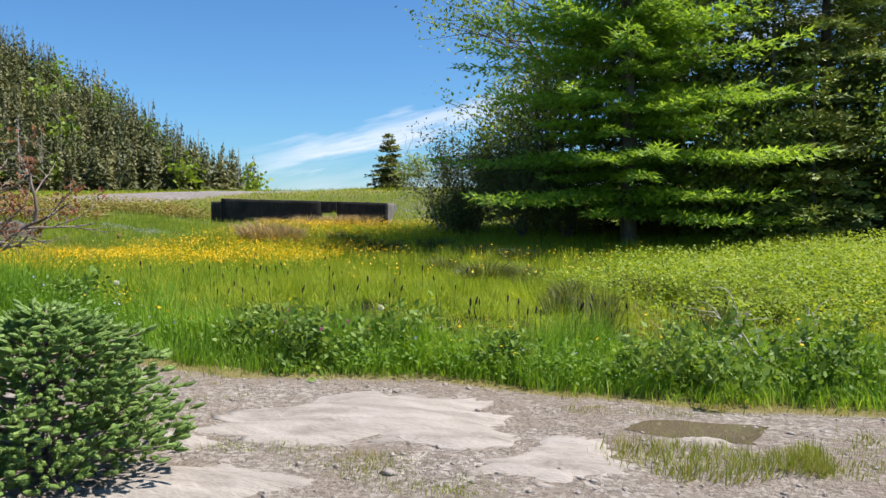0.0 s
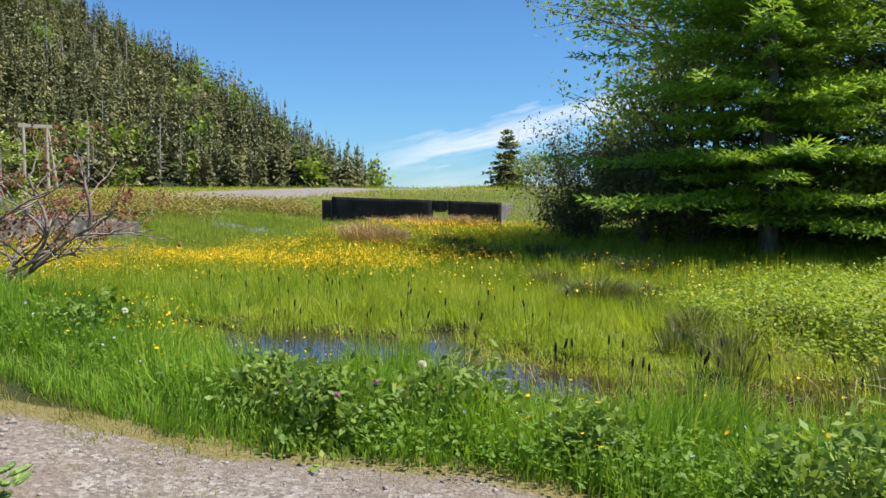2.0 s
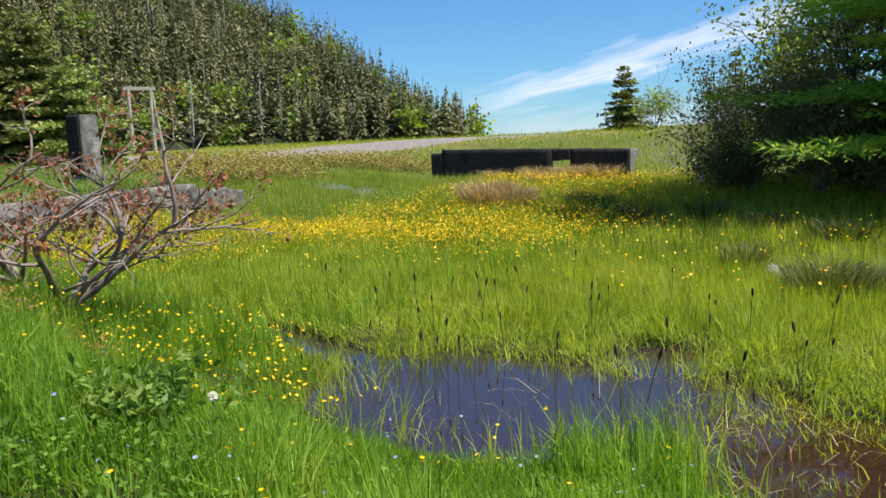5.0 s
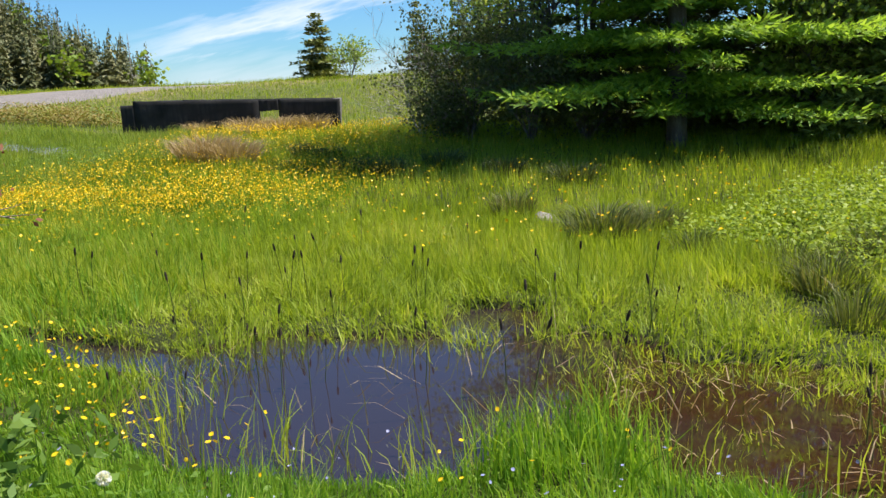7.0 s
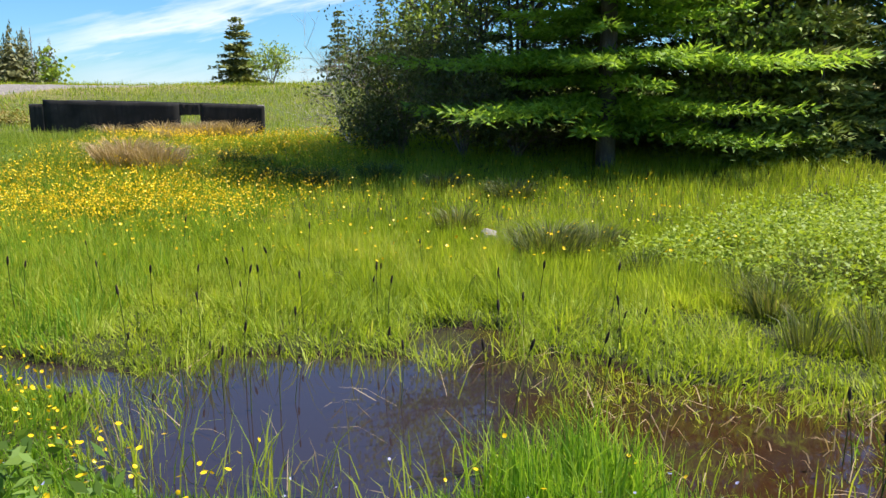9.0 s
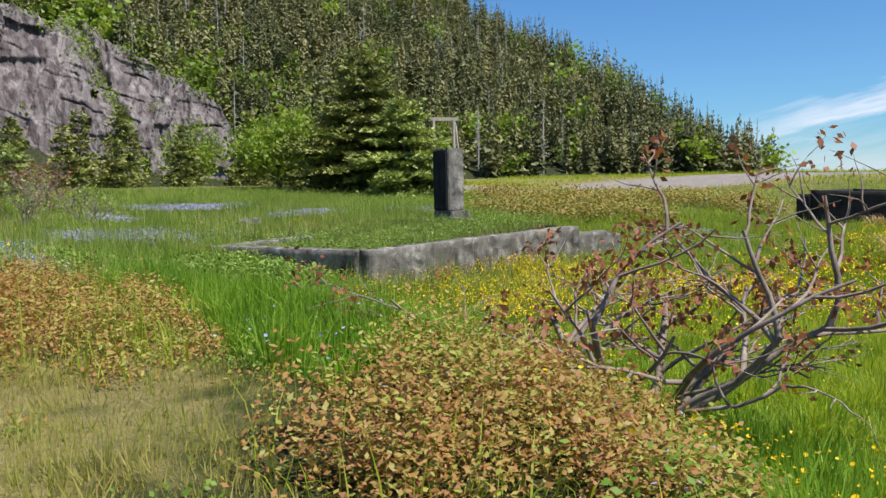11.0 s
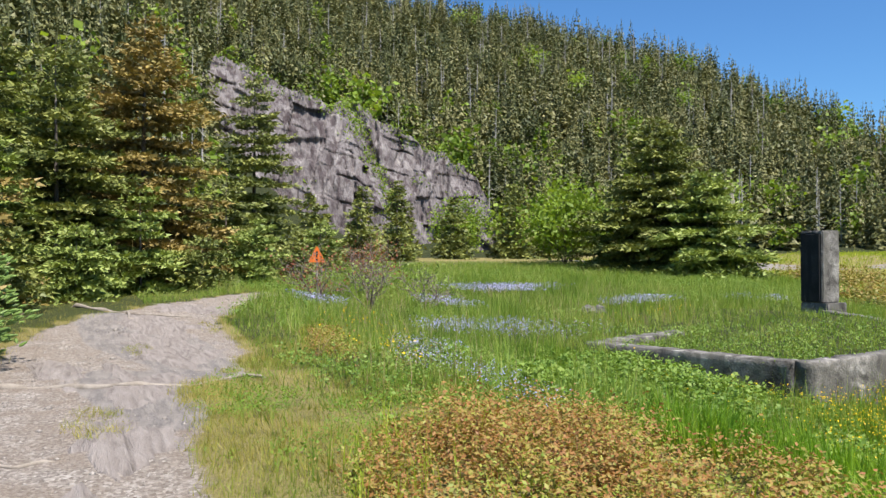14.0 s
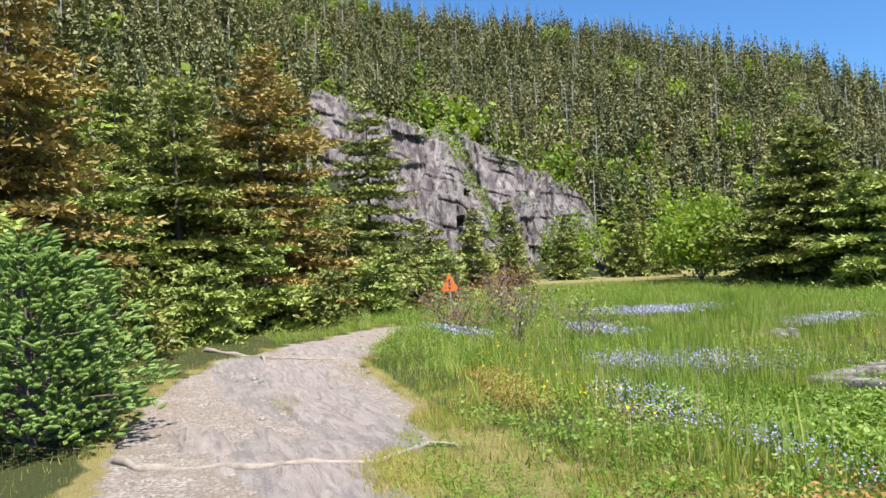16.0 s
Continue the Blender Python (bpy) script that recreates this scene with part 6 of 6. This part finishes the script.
def build_herbs():
    rng = np.random.default_rng(402)
    x, y = scatter(23000, 1.5, 16, 8.5, 20.5, lambda x, y: bramble_zone(x, y) * 0.95, rng)
    herbs("raspberry_thicket", x, y, rng.uniform(0.3, 0.75, len(x)) * (0.45 + 0.55 * S(y - (9.3 + np.maximum(0, (4.6 - x) * 1.6)), 0, 3)), 11, 0.034, M_BRAMBLE, "bright green leafy raspberry thicket", rng, 0.12, "thicket")
    x, y = scatter(80000, -21.5, -3.0, 3.0, 8.5, lambda x, y: S(heath_zone(x, y), 0.0, 0.45) * (0.5 + 0.35 * S(x, -13, -11)) * (0.25 + 0.75 * (fbm(x * 2.6, y * 2.6, 37) > -0.12)), rng)
    herbs("heath_scrub", x, y, np.maximum(0.05, 0.12 + 0.15 * S(heath_zone(x, y), 0.0, 0.6) + 0.2 * fbm(x * 2, y * 2, 8)) * rng.uniform(0.4, 1.6, len(x)), 12, 0.0175, M_HEATH, "russet and green low heath scrub", rng, 0.06, "heath", 1.9, 0.15)
    x, y = scatter(24000, -32, -14, 18, 44, lambda x, y: S(far_heath_zone(x, y), 0.0, 0.3) * (rock_field(x, y) < 0.3) * ~in_foundation(x, y) * 0.8, rng)
    herbs("upland_scrub", x, y, 0.68 * rng.uniform(0.4, 1.2, len(x)), 9, 0.062, M_UPLAND, "olive and russet upland heath scrub", rng, 0.2, "heath", 1.7, 0.1)
    x, y = scatter(13000, -18, -8.8, 6.0, 11.6, lambda x, y: (np.hypot((x + 13.4) / 3.9, (y - 8.9) / 2.4) < 1 + 0.4 * fbm(x, y, 3)) * ~in_foundation(x, y) * 0.9, rng)
    herbs("bramble_patch", x, y, rng.uniform(0.08, 0.26, len(x)) * (1 - 0.4 * S(-x, 15, 17)) * (1 + 0.8 * np.exp(-((x + 14.3) / 1.6) ** 2 - ((y - 10.2) / 0.9) ** 2)) * (1 + 0.5 * fbm(x * 1.3, y * 1.3, 28)), 8, 0.045, M_WEED, "leafy green bramble against the foundation", rng, 0.12, "thicket")
    x, y = scatter(48000, -36, -10, 4.2, 26, lambda x, y: (1 - path_field(x, y)) * (heath_zone(x, y) < 0) * (far_heath_zone(x, y) < 0.1) * (fbm(x * 0.35, y * 0.35, 23) > 0.05) * 0.5, rng)
    herbs("meadow_herbs", x, y, rng.uniform(0.10, 0.34, len(x)) * (1 + 0.6 * fbm(x * 0.9, y * 0.9, 27)), 8, 0.027, M_WEED, "green broad-leaved meadow herbs", rng, 0.12)
    x, y = scatter(9500, -3.5, 8, 5.3, 7.4, lambda x, y: (pond_field(x, y) < -0.3) * (1 - path_field(x, y)) * (1 - S(y, 6.2, 7.0)) * (0.15 + 0.6 * (fbm(x * 0.8, y * 0.8, 29) > 0.05)), rng)
    herbs("bank_herbs", x, y, rng.uniform(0.12, 0.34, len(x)), 9, 0.022, M_BANK, "leafy herbs among the bank's grass", rng, 0.08)
    x, y = scatter(9000, -15, -3.5, 2.2, 6.2, lambda x, y: (1 - S(path_field(x, y), 0.1, 0.4)) * (heath_zone(x, y) < 0.15) * (fbm(x * 1.2, y * 1.2, 48) > 0.1) * 0.7, rng)
    herbs("verge_herbs", x, y, rng.uniform(0.04, 0.12, len(x)), 8, 0.016, M_BANK, "small green herbs in the dry turf", rng, 0.06)
    g = "weed clumps on the bank"
    for i, (cx, cy, r, h) in enumerate(((1.35, 5.55, 0.42, 0.42), (0.85, 5.75, 0.32, 0.36), (4.35, 5.5, 0.55, 0.45), (5.3, 5.6, 0.4, 0.4), (2.0, 6.1, 0.35, 0.4), (-1.6, 6.3, 0.45, 0.35), (3.0, 5.8, 0.3, 0.3))):
        q = np.random.default_rng(420 + i)
        th = root_at("weed_clump", cx, cy, float(height(cx, cy)), "dark green leafy weed clump in the grass", "weeds", g)
        c = q.normal(0, 1, (60, 3)) * (r * 0.45, r * 0.45, h * 0.28) + (0, 0, h * 0.5)
        c[:, 2] = np.clip(c[:, 2], 0.05, h * 1.1)
        V, F, R = leaf_cloud(c, 1500, 0.03, q, 0.05, 2.3)
        mk("leaves", V, F, M_WEED, th, rnd=R)
        st = [tube([(0, 0, -0.03), tuple(p * (0.4, 0.4, 0.6)), tuple(p)], [0.005, 0.004, 0.002], 4) for p in c[:14]]
        V, F = join(st)
        mk("stems", V, F, M_WEED, th)


build_herbs()


def heads(name, x, y, h, size, mat, label, rng, cat="flowers", petals=5, stem=True, tilt=0.5):
    """Small open flowers: a cupped ring of petals."""
    n = len(x)
    P = np.stack([x, y, height(x, y) + h], -1)
    nz = rng.normal(0, tilt, (n, 3)) + (0, 0, 1)
    nz /= np.linalg.norm(nz, axis=1)[:, None]
    u = np.cross(nz, rng.normal(0, 1, (n, 3)))
    u /= np.linalg.norm(u, axis=1)[:, None]
    v = np.cross(nz, u)
    s = (size * rng.uniform(0.7, 1.3, n))[:, None]
    rings = [P - nz * s * 0.3]
    for k in range(petals):
        a = 2 * np.pi * k / petals
        rings.append(P + (u * math.cos(a) + v * math.sin(a)) * s)
    V = np.stack(rings, 1)
    k = petals + 1
    o = np.arange(n)[:, None] * k
    F = np.concatenate([o + [0, 1 + i, 1 + (i + 1) % petals] for i in range(petals)])
    return tagged(mk(name, V.reshape(-1, 3), F, mat, rnd=np.repeat(rng.uniform(0, 1, n), k)), label, cat, kind="stuff")


def build_flowers():
    rng = np.random.default_rng(403)

    def band(x, y):
        """The belt of buttercups across the meadow."""
        c = 15.2 + 0.10 * (x + 6) + 0.5 * fbm(x * 0.2, y * 0.2, 2)
        f = np.exp(-((y - c - 1.0) / 1.7) ** 2) * S(-x, 1.5, 6) + 0.34 * S(y, 15.5, 18) * (1 - S(y, 28, 32)) * S(-x, 1.0, 5) * (0.5 + 0.8 * fbm(x * 0.3, y * 0.3, 42))
        g = 1.3 * np.exp(-((x + 10.6) / 2.2) ** 2 - ((y - 13.3) / 3.0) ** 2)
        return np.clip(np.maximum(f * (1 - S(y, 15.5, 17) * S(-x, 9.5, 12)), g) * (0.75 + 0.9 * fbm(x * 0.9, y * 0.9, 43)), 0, 1) * (1 - S(-x, 16, 20))
    x, y = scatter(260000, -20, 0, 9.5, 32, band, rng)
    x, y = x[~in_foundation(x, y)], y[~in_foundation(x, y)]
    heads("buttercup_meadow", x, y, rng.uniform(0.2, 0.4, len(x)), 0.0115 + 0.011 * S(y, 13, 24), M_YELLOW, "dense yellow buttercups in the meadow", rng, petals=4)
    x, y = scatter(9000, -8, 4, 12.0, 24, lambda x, y: 0.12 + 0.1 * fbm(x, y, 3), rng)
    heads("scattered_buttercups", x, y, rng.uniform(0.25, 0.42, len(x)), 0.018, M_YELLOW, "scattered yellow buttercups in the sedge", rng)
    x, y = scatter(5200, -4.5, 7, 5.4, 9.2, lambda x, y: (pond_field(x, y) < -0.08) * (path_field(x, y) < 0.2) * (0.05 + 0.5 * S(-x, 0.3, 1.6) * S(y, 6.6, 7.6)), rng)
    heads("bank_buttercups", x, y, rng.uniform(0.2, 0.42, len(x)), 0.0135, M_YELLOW, "yellow buttercups on the pond's bank", rng, petals=6)
    x, y = scatter(2400, -22, -14, 5.4, 9.5, lambda x, y: np.exp(-((y - 6.3 + 0.15 * (x + 18)) / 0.5) ** 2) * 0.35, rng)
    heads("path_buttercups", x, y, rng.uniform(0.12, 0.25, len(x)), 0.018, M_YELLOW, "yellow flowers along the path", rng)

    x, y = scatter(600000, -34, -10, 4, 27, blue_field, rng)
    heads("forget_me_nots", x, y, rng.uniform(0.12, 0.3, len(x)), 0.009 + 0.010 * S(-x, 14, 26), M_BLUE, "drifts of pale blue forget-me-nots", rng)
    x, y = scatter(700, -7.5, 5, 5.3, 7.5, lambda x, y: (pond_field(x, y) < -0.1) * (path_field(x, y) < 0.2) * 0.5, rng)
    heads("bank_forget_me_nots", x, y, rng.uniform(0.12, 0.32, len(x)), 0.010, M_BLUE, "small blue forget-me-nots in the grass", rng)
    # clover heads and dandelion clocks that stand out singly
    for i, (x, y, h) in enumerate(((1.45, 5.42, 0.42), (1.30, 5.36, 0.40), (1.62, 5.4, 0.36), (1.2, 5.5, 0.45), (1.72, 5.62, 0.4), (2.0, 5.95, 0.33))):
        flower_on_stem("clover", x, y, h, 0.017, M_PINK, "pink clover head on a thin stem", "clover", 60 + i, "clover heads")
    for i, (x, y, h) in enumerate(((1.93, 5.82, 0.50), (-0.9, 6.2, 0.42))):
        flower_on_stem("dandelion_clock", x, y, h, 0.026, M_WHITE, "white dandelion clock on a thin stem", "dandelion", 70 + i, "dandelion clocks")


def flower_on_stem(name, x, y, h, r, mat, label, cat, seed, group):
    rng = np.random.default_rng(seed)
    th = root_at(name, x, y, float(height(x, y)) - 0.02, label, cat, group)
    bend = rng.normal(0, 0.03, 2)
    V, F = tube([(0, 0, 0), (bend[0] * 0.4, bend[1] * 0.4, h * 0.5), (bend[0], bend[1], h)], [0.003, 0.0025, 0.002], 5)
    mk("stem", V, F, M_MEADOW, th)
    n = 120
    D = rng.normal(0, 1, (n, 3))
    D /= np.linalg.norm(D, axis=1)[:, None]
    sd = np.cross(D, rng.normal(0, 1, (n, 3)))
    sd /= np.linalg.norm(sd, axis=1)[:, None]
    c = np.array([bend[0], bend[1], h])
    V = np.stack([c + D * 0.2 * r, c + D * r + sd * r * 0.22, c + D * r - sd * r * 0.22], 1).reshape(-1, 3)
    mk("flower_head", V, np.arange(n * 3).reshape(-1, 3), mat, th, rnd=np.repeat(rng.uniform(0, 1, n), 3))


build_flowers()


# ---------- rushes, tussocks, dark seed heads ----------
def tussock(name, x, y, r, h, n, w, mat, label, seed, cat, group):
    rng = np.random.default_rng(seed)
    th = root_at(name, x, y, float(height(x, y)) - 0.02, label, cat, group)
    a, q = rng.uniform(0, 6.283, n), np.sqrt(rng.uniform(0, 1, n))
    p = np.stack([np.cos(a) * q * r * 0.55, np.sin(a) * q * r * 0.55, np.zeros(n)], -1)
    out = np.stack([np.cos(a), np.sin(a), np.zeros(n)], -1)
    L = h * rng.uniform(0.55, 1.15, n)
    le = (0.15 + 0.75 * q * rng.uniform(0.5, 1.3, n)) * r
    b = rng.uniform(0, 6.283, n)
    sd = np.stack([np.cos(b), np.sin(b), np.zeros(n)], -1) * w * 0.5
    m = p + out * (le * 0.4)[:, None] + np.stack([0 * L, 0 * L, L * 0.65], -1)
    t = p + out * le[:, None] + np.stack([0 * L, 0 * L, L * (1 - 0.25 * q)], -1)
    V = np.stack([p - sd, p + sd, m + sd * 0.8, m - sd * 0.8, t], 1).reshape(-1, 3)
    o = np.arange(n)[:, None] * 5
    F = np.concatenate([o + [0, 1, 2], o + [0, 2, 3], o + [3, 2, 4]])
    mk("tuft", V, F, mat, th, rnd=np.repeat(rng.uniform(0, 1, n), 5))
    return th


for i, (x, y, r, h, n) in enumerate(((-7.9, 22.7, 0.85, 0.75, 900), (-7.0, 22.3, 0.7, 0.65, 700), (-10.2, 31.2, 0.7, 0.55, 400), (-8.9, 31.5, 0.8, 0.6, 500), (-7.9, 31.9, 0.8, 0.6, 500), (-11.8, 30.9, 0.6, 0.45, 300), (-9.5, 29.8, 0.5, 0.4, 300))):
    tussock("dry_tussock", x, y, r * 1.2, h * 1.1, n, 0.02, M_STRAW, "bleached straw-coloured grass tussock", 500 + i, "tussock", "dry grass tussocks")
for i, (x, y, r, h, n) in enumerate(((0.1, 15.0, 0.4, 0.5, 420), (1.25, 13.6, 0.65, 0.5, 700), (1.9, 14.1, 0.5, 0.42, 450), (-2.7, 19.9, 0.5, 0.5, 420), (-1.6, 20.7, 0.6, 0.5, 420), (-3.6, 20.4, 0.55, 0.45, 420), (-5.5, 23.2, 0.45, 0.5, 380), (-4.7, 22.7, 0.5, 0.4, 380), (-0.2, 19.5, 0.5, 0.45, 400), (1.1, 18.6, 0.6, 0.45, 420), (4.0, 12.0, 0.5, 0.4, 400), (3.0, 11.0, 0.4, 0.4, 350), (5.2, 10.9, 0.6, 0.45, 450))):
    tussock("rush_clump", x, y, r, h, n, 0.012, M_RUSH, "dark green rush clump in the marsh", 520 + i, "rushes", "rush clumps")
rng_b = np.random.default_rng(540)
for i in range(16):
    x, y = rng_b.uniform(2.0, 5.5), rng_b.uniform(9.0, 12.5)
    tussock("rush_clump", x, y, 0.3, 0.4, 160, 0.009, M_RUSH, "thin brownish rush clump in the wet", 560 + i, "rushes", "rush clumps")


def build_seed_heads():
    rng = np.random.default_rng(600)
    base = root_at("seed_head_sedge", -0.4, 9.3, -0.05, "slim sedge stalk with a black seed head", "sedge", "dark-headed sedges")
    V, F = tube([(0, 0, 0), (0.01, 0.0, 0.25), (0.03, 0.01, 0.47)], [0.004, 0.0035, 0.002], 5)
    mk("stalk", V, F, M_RUSH, base)
    V, F = tube([(0.027, 0.008, 0.43), (0.03, 0.01, 0.445), (0.034, 0.011, 0.47), (0.039, 0.012, 0.495), (0.041, 0.013, 0.505)], [0.003, 0.0085, 0.0095, 0.007, 0.001], 7)
    mk("seed_head", V, F, M_CATTAIL, base, "black velvety seed head", smooth=True)
    spots = [(rng.uniform(-2.6, 1.6), rng.uniform(8.3, 11.2)) for _ in range(34)] + [(rng.uniform(2.2, 4.6), rng.uniform(7.2, 8.4)) for _ in range(26)] + [(rng.uniform(-4.0, 0), rng.uniform(10.5, 13.5)) for _ in range(14)]
    for x, y in spots:
        z = max(-0.06, float(height(x, y)) - 0.03)
        copy_thing(base, pose(x, y, z, rng.uniform(-10, 10), rng.uniform(-10, 10), rng.uniform(0, 360)) @ Matrix.Scale(rng.uniform(0.75, 1.3), 4))


build_seed_heads()
